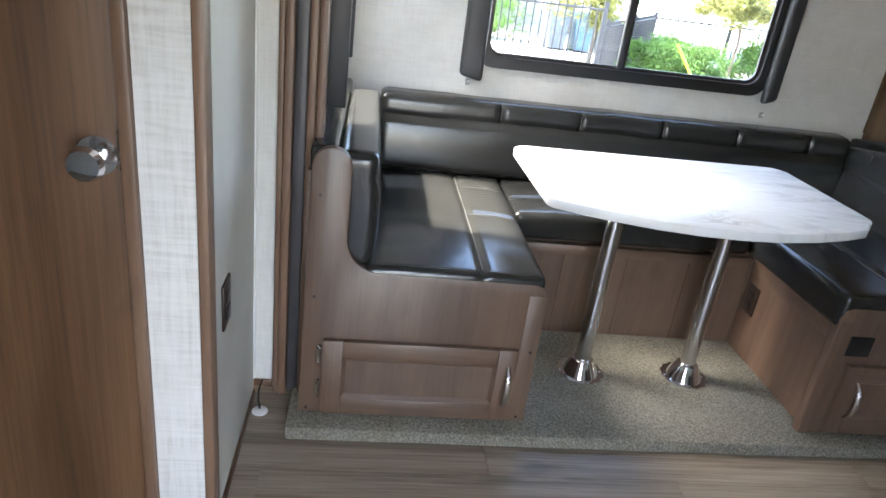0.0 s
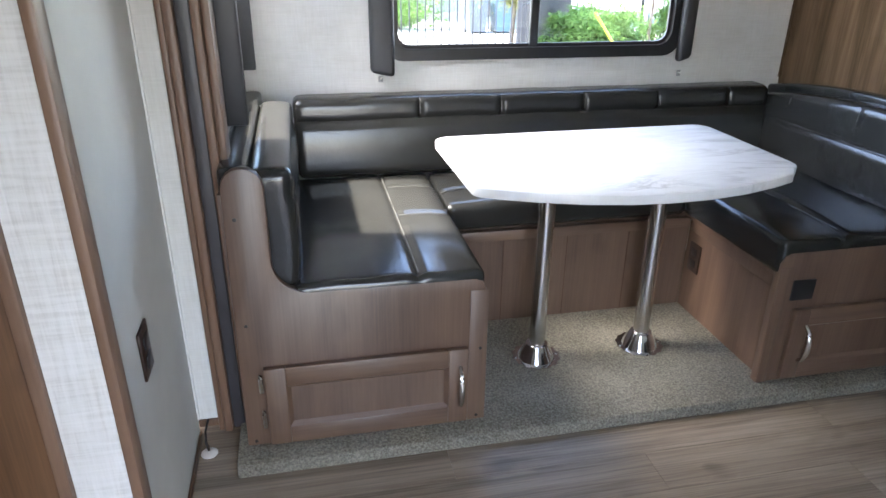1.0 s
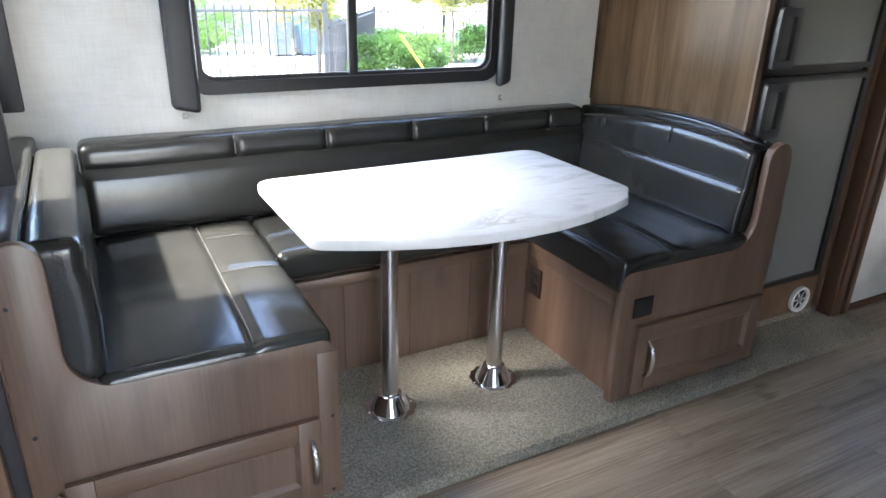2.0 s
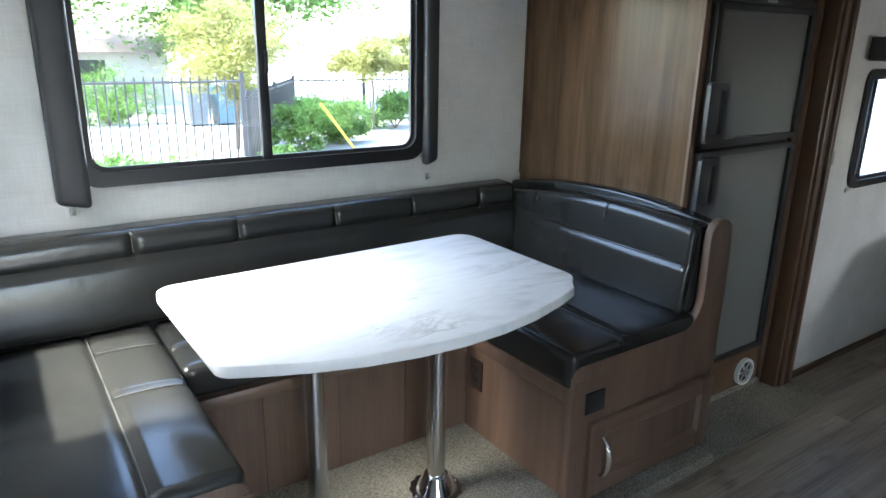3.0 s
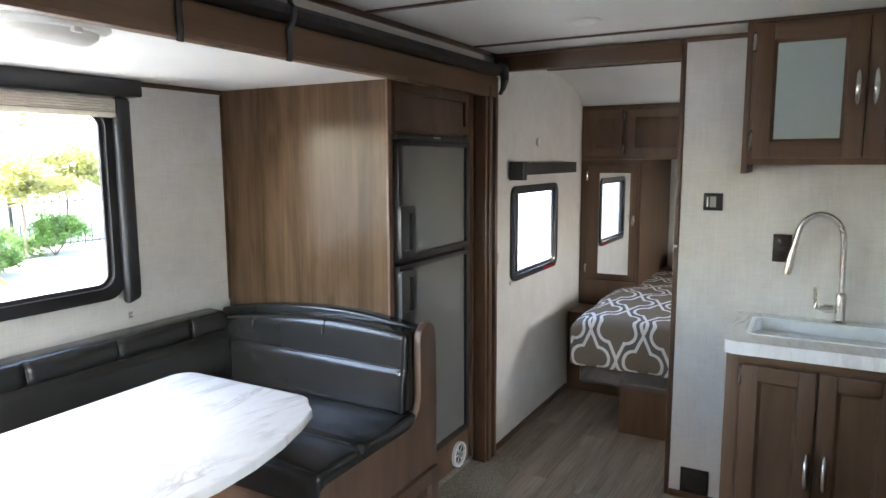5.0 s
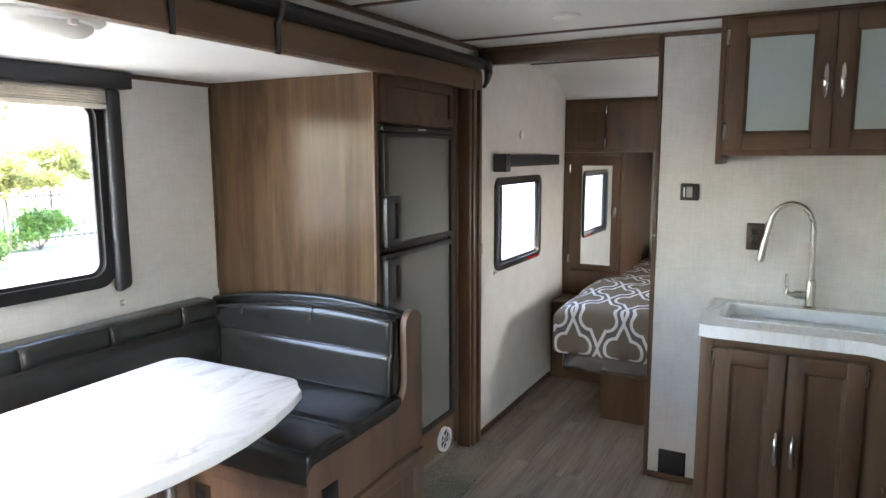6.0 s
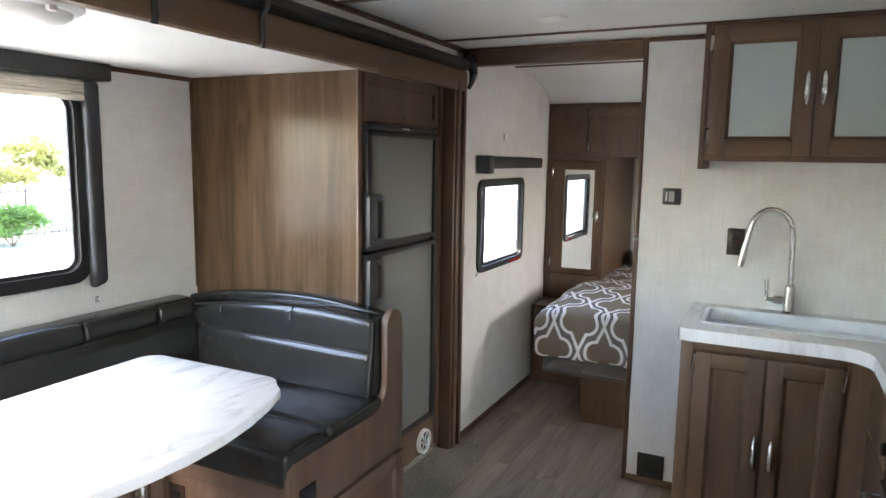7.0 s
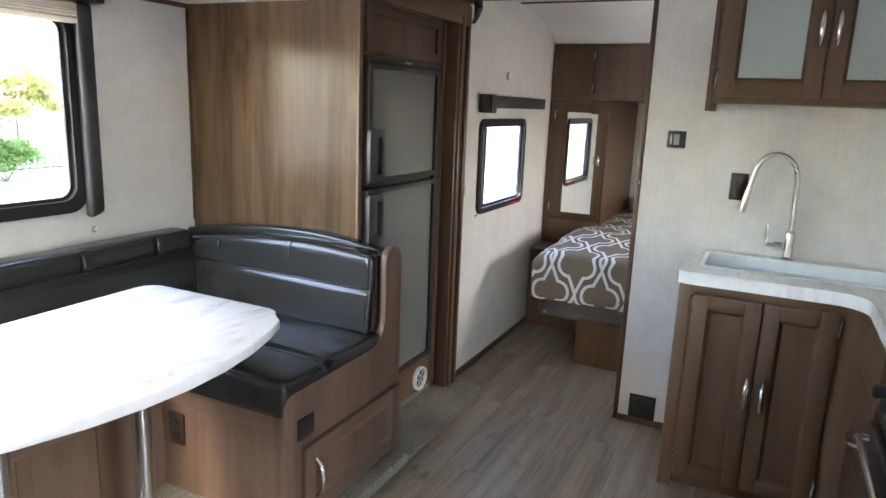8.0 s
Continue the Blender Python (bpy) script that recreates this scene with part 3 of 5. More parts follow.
# ---- windows ----
def window(name, plane, w, u0, u1, z0, z1, r, mull=None, label="", out=1, lip=0.026, edge=0.032):
    """A black-framed window in a wall; w is the inner face of the wall, out the way outside."""
    win = tagged(new(name), label, "window", "", "structure")
    P = {"y": "xz", "x": "yz"}[plane]
    a, b = (w - 0.014 * out, w + 0.018 * out)
    part("window_frame", ring(bmesh.new(), rrect(u0 - edge, u1 + edge, z0 - edge, z1 + edge, r + 0.02), rrect(u0 + 0.012, u1 - 0.012, z0 + 0.012, z1 - 0.012, r), P, min(a, b), max(a, b)), BLACKP, win)
    part("inner_gasket", ring(bmesh.new(), rrect(u0 + 0.011, u1 - 0.011, z0 + 0.011, z1 - 0.011, r), rrect(u0 + lip, u1 - lip, z0 + lip, z1 - lip, r - 0.012), P, w + (0.004 if out > 0 else -0.016), w + (0.016 if out > 0 else -0.004)), SEAL, win)
    halves = [(u0 + 0.012, u1 - 0.012)] if mull is None else [(u0 + 0.012, mull), (mull, u1 - 0.012)]
    for k, (p, q) in enumerate(halves):
        d = w + out * (0.006 + 0.005 * k)
        part("pane", prism(bmesh.new(), [(p, z0 + 0.012), (q, z0 + 0.012), (q, z1 - 0.012), (p, z1 - 0.012)], P, d, d + 0.003), PANE, win, "tinted glass pane", False).visible_shadow = False
    if mull is not None:
        box_args = (mull - 0.017, mull + 0.017, w - 0.006, w + 0.018, z0 + 0.012, z1 - 0.012)
        mb = part("mullion", bbox(*box_args, bev=0.003), BLACKP, win)
        part("latch", bbox(mull + 0.004, mull + 0.016, w - 0.016, w - 0.0065, 1.30, 1.37, bev=0.003), BLACKP, mb)
    return win


window("window_1", "y", REAR, 0.715, 1.895, 0.995, 1.66, 0.055, 1.286, "wide black-framed sliding window over the dinette")
window("window_2", "x", 0.135, 2.16, 2.76, 0.925, 1.60, 0.05, None, "narrow black-framed window in the slide's end wall", -1)
window("window_3", "y", MAINW, 3.494, 4.142, 0.858, 1.316, 0.034, None, "small black-framed bedroom window", 1, 0.026, 0.018)
w3 = bpy.data.objects["window_3"]
part("slider_bar", bbox(3.56, 3.574, MAINW - 0.006, MAINW + 0.012, 0.885, 1.29, bev=0.002), BLACKP, w3)
part("latch", bbox(3.93, 4.11, MAINW - 0.018, MAINW - 0.0145, 0.846, 0.857, bev=0.0005), REDL, w3, "red emergency pull")


def side_guard(x0, x1, y0, y1, z0, z1, cut=0.03):
    """Padded upright that hides the edge of a blind, its foot cut slantwise and rounded."""
    return soft_box(x0, x1, y0, y1, z0, z1, 0.018, lambda p: Vector((p.x, p.y, p.z + (cut * (p.x - x0) / (x1 - x0) if p.z < z0 + 0.06 else 0))), 0.06)


bl = thing("window_blind", (1.3, 2.88, 0.93), "charcoal blind surround with valance, raised pleated shade behind it", "blind")
part("valance", bbox(0.60, 2.012, 2.84, REAR - 0.002, 1.702, 1.763, bev=0.006), GUARD, bl)
part("side_guard", side_guard(0.628, 0.722, 2.855, REAR - 0.002, 0.925, 1.70, -0.02), GUARD, bl)
part("side_guard", side_guard(1.912, 1.974, 2.855, REAR - 0.002, 0.935, 1.70, 0.02), GUARD, bl)
zig = [(2.857 + 0.004 * (k % 2), 1.6445 + 0.0046 * k) for k in range(11)]
sh = prism(bmesh.new(), zig + [(u + 0.003, z) for u, z in zig[::-1]], "yz", 0.724, 1.91)
part("shade", sh, SHADE, bl, "raised beige pleated shade")
part("shade_rail", bbox(0.724, 1.91, 2.856, 2.878, 1.624, 1.643, bev=0.004), SHADE, bl)
for x, z in ((0.669, 0.896), (1.945, 0.888)):
    hc = thing("blind_clip", (x, REAR, z), "tiny clear plastic hold-down clip on the wall", "clip", "blind clips")
    part("base", bbox(x - 0.009, x + 0.009, REAR - 0.004, REAR - 0.0005, z - 0.012, z + 0.012, bev=0.0015), GREYP, hc)
    part("hook", tube(bmesh.new(), [(x, REAR - 0.0042, z + 0.002), (x + 0.002, REAR - 0.012, z + 0.001), (x + 0.004, REAR - 0.014, z + 0.009)], 0.0025, 6), WHITEP, hc)
eb = thing("end_window_blind", (0.15, 2.4, 0.92), "charcoal blind surround on the slide's end window", "blind")
part("side_guard", bbox(0.137, 0.218, 2.075, 2.10, 0.925, 1.70, bev=0.008), GUARD, eb)
part("side_guard", bbox(0.137, 0.208, 2.80, 2.82, 0.955, 1.70, bev=0.006), GUARD, eb)
part("valance", bbox(0.137, 0.225, 2.06, 2.84, 1.695, 1.76, bev=0.006), GUARD, eb)
b3 = thing("bedroom_blind", (3.9, 1.95, 1.39), "dark charcoal roller valance above the bedroom window", "blind")
part("valance", bbox(3.46, 4.32, 1.925, MAINW - 0.002, 1.39, 1.452, bev=0.006), GUARD, b3)
part("end_bracket", bbox(3.452, 3.51, 1.918, MAINW - 0.002, 1.365, 1.458, bev=0.006), GUARD, b3)

# ---- dinette ----
def arch(cx, cy, r, a0, a1, n=6):
    return [(cx + r * math.cos(radians(a0 + (a1 - a0) * i / n)), cy + r * math.sin(radians(a0 + (a1 - a0) * i / n))) for i in range(n + 1)]


def pull(bm, x, y, z0, z1, axis="z", proud=0.03, out=(0, -1, 0)):
    """A bowed bar pull, upright, standing proud of the face in the direction out."""
    pts, rad = [], []
    for i in range(13):
        u = i / 12
        h = proud * math.sin(math.pi * u) ** 0.45
        pts.append((x + out[0] * h, y + out[1] * h, z0 + (z1 - z0) * u))
        rad.append(0.0065 + 0.0035 * math.sin(math.pi * u))
    return tube(bm, pts, rad, 10)


def bead(plane, u0, u1, z0, z1, front, back, w=0.011):
    """A sloping moulding round a sunk panel, from the frame's face down to the panel."""
    def at(u, v, d):
        return (u, d, v) if plane == "y" else (d, u, v)
    bm = bmesh.new()
    o = [bm.verts.new(at(u, v, front)) for u, v in ((u0, z0), (u1, z0), (u1, z1), (u0, z1))]
    i = [bm.verts.new(at(u, v, back)) for u, v in ((u0 + w, z0 + w), (u1 - w, z0 + w), (u1 - w, z1 - w), (u0 + w, z1 - w))]
    b = [bm.verts.new(at(u, v, back)) for u, v in ((u0, z0), (u1, z0), (u1, z1), (u0, z1))]
    for p, q in ((o, i), (i, b), (b, o)):
        for k in range(4):
            bm.faces.new((p[k], p[(k + 1) % 4], q[(k + 1) % 4], q[k]))
    bmesh.ops.recalc_face_normals(bm, faces=bm.faces[:])
    return bm


def shaker(parent, name, x0, x1, z0, z1, y, handle_x=None, hinge_x=None, mats=(BENCH, BENCHX), handle_span=None, hinges=()):
    """A framed cabinet door in a face at y that looks towards -y: stiles, rails, sunk panel, pull, hinges."""
    st = 0.058
    d = part(name, bbox(x0 + st - 0.004, x1 - st + 0.004, y - 0.008, y - 0.002, z0 + st - 0.004, z1 - st + 0.004), mats[0], parent)
    for a, b, nm in ((x0, x0 + st, "stile"), (x1 - st, x1, "stile")):
        part(nm, bbox(a, b, y - 0.020, y - 0.001, z0, z1, bev=0.003), mats[0], d)
    for a, b in ((z0, z0 + st), (z1 - st, z1)):
        part("rail", bbox(x0 + st, x1 - st, y - 0.0195, y - 0.001, a, b, bev=0.003), mats[1], d)
    part("panel_bead", bead("y", x0 + st, x1 - st, z0 + st, z1 - st, y - 0.0185, y - 0.0082), mats[1], d, smooth=False)
    if handle_x is not None:
        zs = handle_span or ((z0 + z1) / 2 - 0.06, (z0 + z1) / 2 + 0.06)
        part("handle", pull(bmesh.new(), handle_x, y - 0.019, *zs), NICKEL, d, "brushed nickel bow handle")
    if hinge_x is not None:
        for z in hinges:
            part("hinge", tube(bmesh.new(), [(hinge_x, y - 0.012, z - 0.026), (hinge_x, y - 0.02, z - 0.022), (hinge_x, y - 0.02, z + 0.022), (hinge_x, y - 0.012, z + 0.026)], 0.006, 8), NICKEL, d, "nickel hinge")
    return d


lb = thing("dinette_bench", (0.48, 2.4, CZ), "walnut-look laminate dinette bench with a storage door in its end", "bench", "dinette benches")
prof = [(0.135, CZ + 0.001), (0.838, CZ + 0.001), (0.838, 0.475), (0.82, 0.514), (0.80, 0.524)] + arch(0.348, 0.622, 0.096, 270, 180, 8) + arch(0.200, 0.823, 0.052, 0, 180, 8)
part("end_panel", prism(bmesh.new(), prof, "xz", BF, BF + 0.03, 0.005), BENCH, lb)
part("side_panel", bbox(0.815, 0.832, BF + 0.031, 2.42, CZ + 0.001, 0.44), BENCH, lb)
part("top", bbox(0.137, 0.83, BF + 0.031, 2.88, 0.42, 0.439), BENCH, lb)
part("back_board", bbox(0.137, 0.155, BF + 0.031, 2.89, 0.44, 0.80), BENCH, lb)
part("corner_post", bbox(0.784, 0.8365, BF - 0.0035, BF - 0.0005, CZ + 0.001, 0.490, bev=0.001), BENCH, lb)
shaker(lb, "door", 0.202, 0.778, 0.056, 0.31, BF, 0.754, 0.192, handle_span=(0.118, 0.252), hinges=(0.143, 0.262))
for x, z in ((0.174, 0.745), (0.170, 0.442), (0.16, 0.062), (0.816, 0.30), (0.81, 0.062)):
    part("screw", tube(bmesh.new(), [(x, BF - 0.005 if x > 0.79 else BF - 0.001, z), (x, BF - 0.0065 if x > 0.79 else BF - 0.0025, z)], 0.005, 8), BLACKP, lb)

rb = thing("dinette_bench", (2.1, 2.4, CZ), "walnut-look laminate dinette bench with outlets and a storage door", "bench", "dinette benches")
prof = [(2.464, CZ + 0.001)] + arch(2.407, 0.820, 0.057, 0, 180, 8) + arch(2.252, 0.618, 0.098, 0, -90, 8) + [(1.80, 0.518), (1.782, 0.508), (1.774, 0.48), (1.776, CZ + 0.001)]
part("end_panel", prism(bmesh.new(), prof, "xz", BF, BF + 0.03, 0.005), BENCH, rb)
part("side_panel", bbox(1.81, 1.828, BF + 0.031, 2.42, CZ + 0.001, 0.405), BENCH, rb)
part("side_rail", bbox(1.80, 1.828, BF + 0.031, 2.40, 0.376, 0.42, bev=0.004), BENCH, rb)
part("top", bbox(1.795, 2.435, BF + 0.031, 2.88, 0.421, 0.439), BENCH, rb)
part("corner_post", bbox(1.7775, 1.812, BF - 0.0035, BF - 0.0005, CZ + 0.001, 0.47, bev=0.0015), BENCH, rb)
shaker(rb, "door", 1.85, 2.445, 0.062, 0.322, BF, 1.90, None, handle_span=(0.13, 0.262))

cb = thing("dinette_bench", (1.32, 2.65, CZ), "low walnut-look laminate bench box along the slide's rear wall", "bench", "dinette benches")
part("front_panel", bbox(0.834, 1.808, 2.42, 2.438, CZ + 0.001, 0.40), BENCH, cb)
part("front_rail", bbox(0.834, 1.798, 2.408, 2.438, 0.385, 0.425, bev=0.004), BENCHX, cb)
for x in (1.05, 1.30, 1.55):
    part("panel_joint", bbox(x, x + 0.004, 2.418, 2.4195, CZ + 0.002, 0.384), TRIM, cb)
part("top", bbox(0.834, 1.79, 2.439, 2.88, 0.421, 0.439), BENCH, cb)


def groove(v, c, w):
    return math.exp(-((v - c) / w) ** 2)


def seat_shape(x0, x1, y0, y1, seams):
    def f(p):
        q = p.copy()
        u, v = (p.x - x0) / (x1 - x0) * 2 - 1, (p.y - y0) / (y1 - y0) * 2 - 1
        if p.z > 0.49:
            q.z += 0.014 * max(0, 1 - u ** 4) * max(0, 1 - v ** 4)
            for ax, c, lo, hi in seams:
                a, b = (p.x, p.y) if ax == "x" else (p.y, p.x)
                if lo <= b <= hi:
                    q.z -= 0.010 * groove(a, c, 0.012)
        q.z += 0.0025 * noise.noise(p * 9.0)
        return q
    return f


def cushion(name, dims, r, shape, label, seams=()):
    t = thing(name, ((dims[0] + dims[1]) / 2, (dims[2] + dims[3]) / 2, dims[4]), label, "cushion", "dinette cushions")
    part("pad", soft_box(*dims, r, shape, 0.012), VINYL, t)
    for pts in seams:
        long = len(pts) > 4
        part("seam", tube(bmesh.new(), pts, 0.003 if long else 0.0017, 6), CORD if long else PIPING, t, "" if long else "raised grey stitched seam")
    return t


ds = (0.30, 0.828, 1.857, 2.785, 0.44, 0.546)
cushion("seat_cushion", ds, 0.022, seat_shape(*ds[:4], [("x", 0.64, 0, 9), ("y", 2.31, 0.64, 9), ("y", 2.60, 0.64, 9)]), "black vinyl bench seat cushion with stitched panels", [[(0.64, y, 0.5505 + h) for y, h in ((1.885, -0.005), (2.0, 0.001), (2.3, 0.0015), (2.72, 0))], [(0.65, 2.31, 0.552), (0.75, 2.31, 0.552), (0.81, 2.31, 0.544)], [(0.65, 2.60, 0.552), (0.75, 2.60, 0.551), (0.81, 2.60, 0.544)]])
ds = (0.831, 1.766, 2.392, 2.785, 0.44, 0.543)
cushion("seat_cushion", ds, 0.026, seat_shape(*ds[:4], [("y", 2.55, 0, 9)]), "black vinyl seat cushion along the rear of the dinette", [[(0.88, 2.55, 0.547), (1.74, 2.55, 0.547)]])
ds = (1.769, 2.345, 1.857, 2.785, 0.44, 0.558)
cushion("seat_cushion", ds, 0.022, seat_shape(*ds[:4], [("x", 1.99, 0, 9)]), "black vinyl bench seat cushion with a stitched seam", [[(1.99, y, 0.563) for y in (1.91, 2.1, 2.4, 2.70)]])


def rear_back(p):
    q = p.copy()
    if p.y < 2.80:
        q.y += 0.012 * groove(p.z, 0.766, 0.009) - 0.012 * max(0.0, 1 - ((p.z - 0.66) / 0.12) ** 2)
        if p.z > 0.77:
            for x in (0.801, 1.125, 1.472, 1.801, 2.12):
                q.y += 0.010 * groove(p.x, x, 0.010)
        q.y += (p.z - 0.56) * 0.10
    q.z += 0.003 * noise.noise(p * 6.0)
    return q


cushion("back_cushion", (0.325, 2.31, 2.735, 2.888, 0.552, 0.852), 0.03, rear_back, "long black vinyl back cushion with stitched seams", [[(x, 2.7565, 0.785), (x, 2.764, 0.825)] for x in (0.801, 1.125, 1.472, 1.801)] + [[(0.35 + 0.19 * k, 2.764, 0.766) for k in range(11)]])


def left_back(p):
    q = p.copy()
    q.x += 0.008 * max(0.0, 1 - ((p.z - 0.68) / 0.13) ** 2) - (0.008 * groove(p.z, 0.79, 0.008) if p.x > 0.30 else 0)
    q.z += 0.002 * noise.noise(p * 5.0)
    return q


cushion("back_cushion", (0.212, 0.325, 1.872, 2.735, 0.528, 0.862), 0.03, left_back, "black vinyl end back cushion, its top edge catching light")
cap = soft_box(0.14, 0.2135, 1.888, 2.885, 0.78, 0.868, 0.016, None, 0.06)
single("bench_back_cap", cap, VINYL, "flat black vinyl cap along the bench back", "bench cap")


def cap_top(y):
    return 0.895 - (0.162 if y > 2.27 else 0.26) * (y - 2.27) ** 2


def pad_top(y):
    return 0.871 - 0.16 * (y - 2.2) ** 2


def right_back(p):
    q = p.copy()
    if p.x < 2.33:
        q.x -= 0.008 * max(0.0, 1 - ((p.z - 0.64) / 0.11) ** 2)
        q.x += 0.007 * groove(p.z, 0.728, 0.007)
        if p.z > 0.79:
            for y in (2.63, 2.27):
                q.x += 0.004 * groove(p.y, y, 0.008)
        q.x += (p.z - 0.56) * 0.09
    if p.z > 0.745:
        q.z += (pad_top(p.y) - 0.85) * (p.z - 0.745) / 0.105
    q.x += 0.0015 * noise.noise(p * 8.0)
    return q


cushion("back_cushion", (2.28, 2.405, 1.887, 2.885, 0.55, 0.85), 0.024, right_back, "black vinyl back cushion with an arched top and stitched seams",
        [[(2.2945, y, 0.728) for y in (2.70, 2.5, 2.3, 2.1, 1.93)], [(2.303, 2.63, 0.80), (2.3065, 2.63, 0.822)], [(2.304, 2.27, 0.81), (2.3075, 2.27, 0.838)]])
capr = soft_box(2.380, 2.436, 1.888, 2.888, 0.70, 0.85, 0.012, lambda p: Vector((p.x, p.y, p.z + (cap_top(p.y) - 0.85 if p.z > 0.78 else 0))), 0.04)
single("bench_back_cap", capr, VINYL, "arched black vinyl cap along the bench back", "bench cap")

# table
tb = thing("dinette_table", (1.28, 2.1, CZ), "white marble-look table with a bowed edge on two steel posts", "table")
out = []
out += arch(0.777 + 0.055, 2.392 - 0.055, 0.055, 180, 90)
out += arch(1.785 - 0.06, 2.413 - 0.06, 0.06, 90, 0)
out += arch(1.785 - 0.07, 1.858 + 0.07, 0.07, 0, -62, 8)
out += [(1.29 + 0.46 * s, 1.722 + 0.118 * s * s) for s in (0.92, 0.75, 0.5, 0.25, 0.0, -0.25, -0.5, -0.75, -0.92)]
out += arch(0.785 + 0.045, 1.845 + 0.045, 0.045, 245, 180)
part("tabletop", prism(bmesh.new(), out[::-1], "xy", 0.762, 0.79, 0.004), MARBLE, tb)
for x, y in ((1.106, 2.148), (1.504, 2.152)):
    part("post", lathe(bmesh.new(), [(0.0275, CZ + 0.05), (0.0275, 0.745)], x, y, 24), NICKEL, tb, "brushed steel post")
    fl = part("base_flange", lathe(bmesh.new(), [(0.066, CZ + 0.0042), (0.064, CZ + 0.010), (0.042, CZ + 0.050), (0.038, CZ + 0.057), (0.0277, CZ + 0.060)], x, y, 40), CHROME, tb, "chrome cone-shaped floor flange")
    part("base_plate", lathe(bmesh.new(), [(0.083, CZ + 0.0005), (0.083, CZ + 0.004), (0.0665, CZ + 0.0041)], x, y, 112, 14, 0.035), CHROME, fl, "scalloped chrome plate", False)
    for k in range(4):
        sx, sy = x + 0.075 * math.cos(k * math.pi / 2), y + 0.075 * math.sin(k * math.pi / 2)
        part("screw", lathe(bmesh.new(), [(0.006, CZ + 0.0039), (0.005, CZ + 0.006), (0.002, CZ + 0.007)], sx, sy, 10), NICKEL, fl)
    part("top_flange", lathe(bmesh.new(), [(0.029, 0.70), (0.034, 0.735), (0.075, 0.757), (0.08, 0.7615)], x, y, 32), CHROME, tb)


def outlet(name, plane, w, u, z, wu, hz, out, material, label, holes=True):
    """A wall plate with sunk sockets; plane is the axis that it faces."""
    t = thing(name, (w, u, z) if plane == "x" else (u, w, z), label, "outlet")
    lo, hi = sorted((w + 0.0005 * out, w + 0.007 * out))
    a = (lo, hi, u - wu / 2, u + wu / 2) if plane == "x" else (u - wu / 2, u + wu / 2, lo, hi)
    part("plate", bbox(*a, z - hz / 2, z + hz / 2, bev=0.002), material, t)
    if holes:
        for dz in (-0.2, 0.2):
            lo, hi = sorted((w + 0.0072 * out, w + 0.010 * out))
            a = (lo, hi, u - wu * 0.24, u + wu * 0.24) if plane == "x" else (u - wu * 0.24, u + wu * 0.24, lo, hi)
            part("socket", bbox(*a, z + hz * (dz - 0.13), z + hz * (dz + 0.13), bev=0.001), BLACKP, t)
    return t


outlet("wall_outlet", "x", 1.81, 2.353, 0.277, 0.07, 0.115, -1, BROWNP, "dark brown outlet in the bench side")
outlet("wall_outlet", "y", BF, 1.868, 0.388, 0.08, 0.07, -1, BLACKP, "black switch plate in the bench end", False)
outlet("wall_outlet", "x", -0.018, 1.588, 0.558, 0.078, 0.116, 1, BROWNP, "dark brown outlet in the bathroom side wall")
ko = outlet("wall_outlet", "x", PARTX, 0.747, 1.12, 0.066, 0.11, -1, BROWNP, "dark brown outlet above the counter")
part("indicator", bbox(PARTX - 0.0105, PARTX - 0.0075, 0.738, 0.742, 1.118, 1.122), REDL, ko, "tiny red indicator")
th = outlet("thermostat", "x", PARTX, 1.008, 1.295, 0.074, 0.07, -1, BLACKP, "small black thermostat on the partition", False)
th["category"] = "thermostat"
part("display", bbox(PARTX - 0.010, PARTX - 0.0075, 0.996, 1.02, 1.273, 1.317, bev=0.001), GREYP, th, "grey display")
part("dial", bbox(PARTX - 0.011, PARTX - 0.0075, 1.026, 1.032, 1.275, 1.315, bev=0.001), WHITEP, th)

# ---- passage door, floor fittings ----
dr = tagged(new("door_1"), "brown wood-look bathroom door with a bright round knob, shut", "door", "", "structure")
part("leaf", bbox(-0.80, -0.105, 1.253, 1.283, 0.012, 1.90, bev=0.002), DOORW, dr)
kb = bmesh.new()
tube(kb, [(-0.14, 1.2525, 1.004), (-0.14, 1.246, 1.004)], 0.032, 24)
tube(kb, [(-0.14, 1.2455, 1.004), (-0.14, 1.23, 1.004), (-0.14, 1.222, 1.004), (-0.14, 1.20, 1.004), (-0.14, 1.188, 1.004), (-0.14, 1.185, 1.004)], [0.014, 0.013, 0.02, 0.029, 0.024, 0.012], 24)
part("knob", kb, CHROME, dr, "bright chrome round knob")
part("strike", bbox(-0.1045, -0.1032, 1.2375, 1.252, 0.985, 1.05), NICKEL, dr)
fp = bmesh.new()
lathe(fp, [(0.024, 0.001), (0.024, 0.004), (0.018, 0.008), (0.008, 0.010)], 0.018, 1.90, 24)
fb = thing("floor_bolt", (0.018, 1.90, 0.0), "small white floor plate with a thin dark rod by the slide", "floor fitting")
part("plate", fp, WHITEP, fb)
part("rod", tube(bmesh.new(), [(0.018, 1.90, 0.0102), (0.010, 1.915, 0.03), (0.008, 1.94, 0.052), (0.014, 1.975, 0.066)], 0.0035, 8), BLACKP, fb)

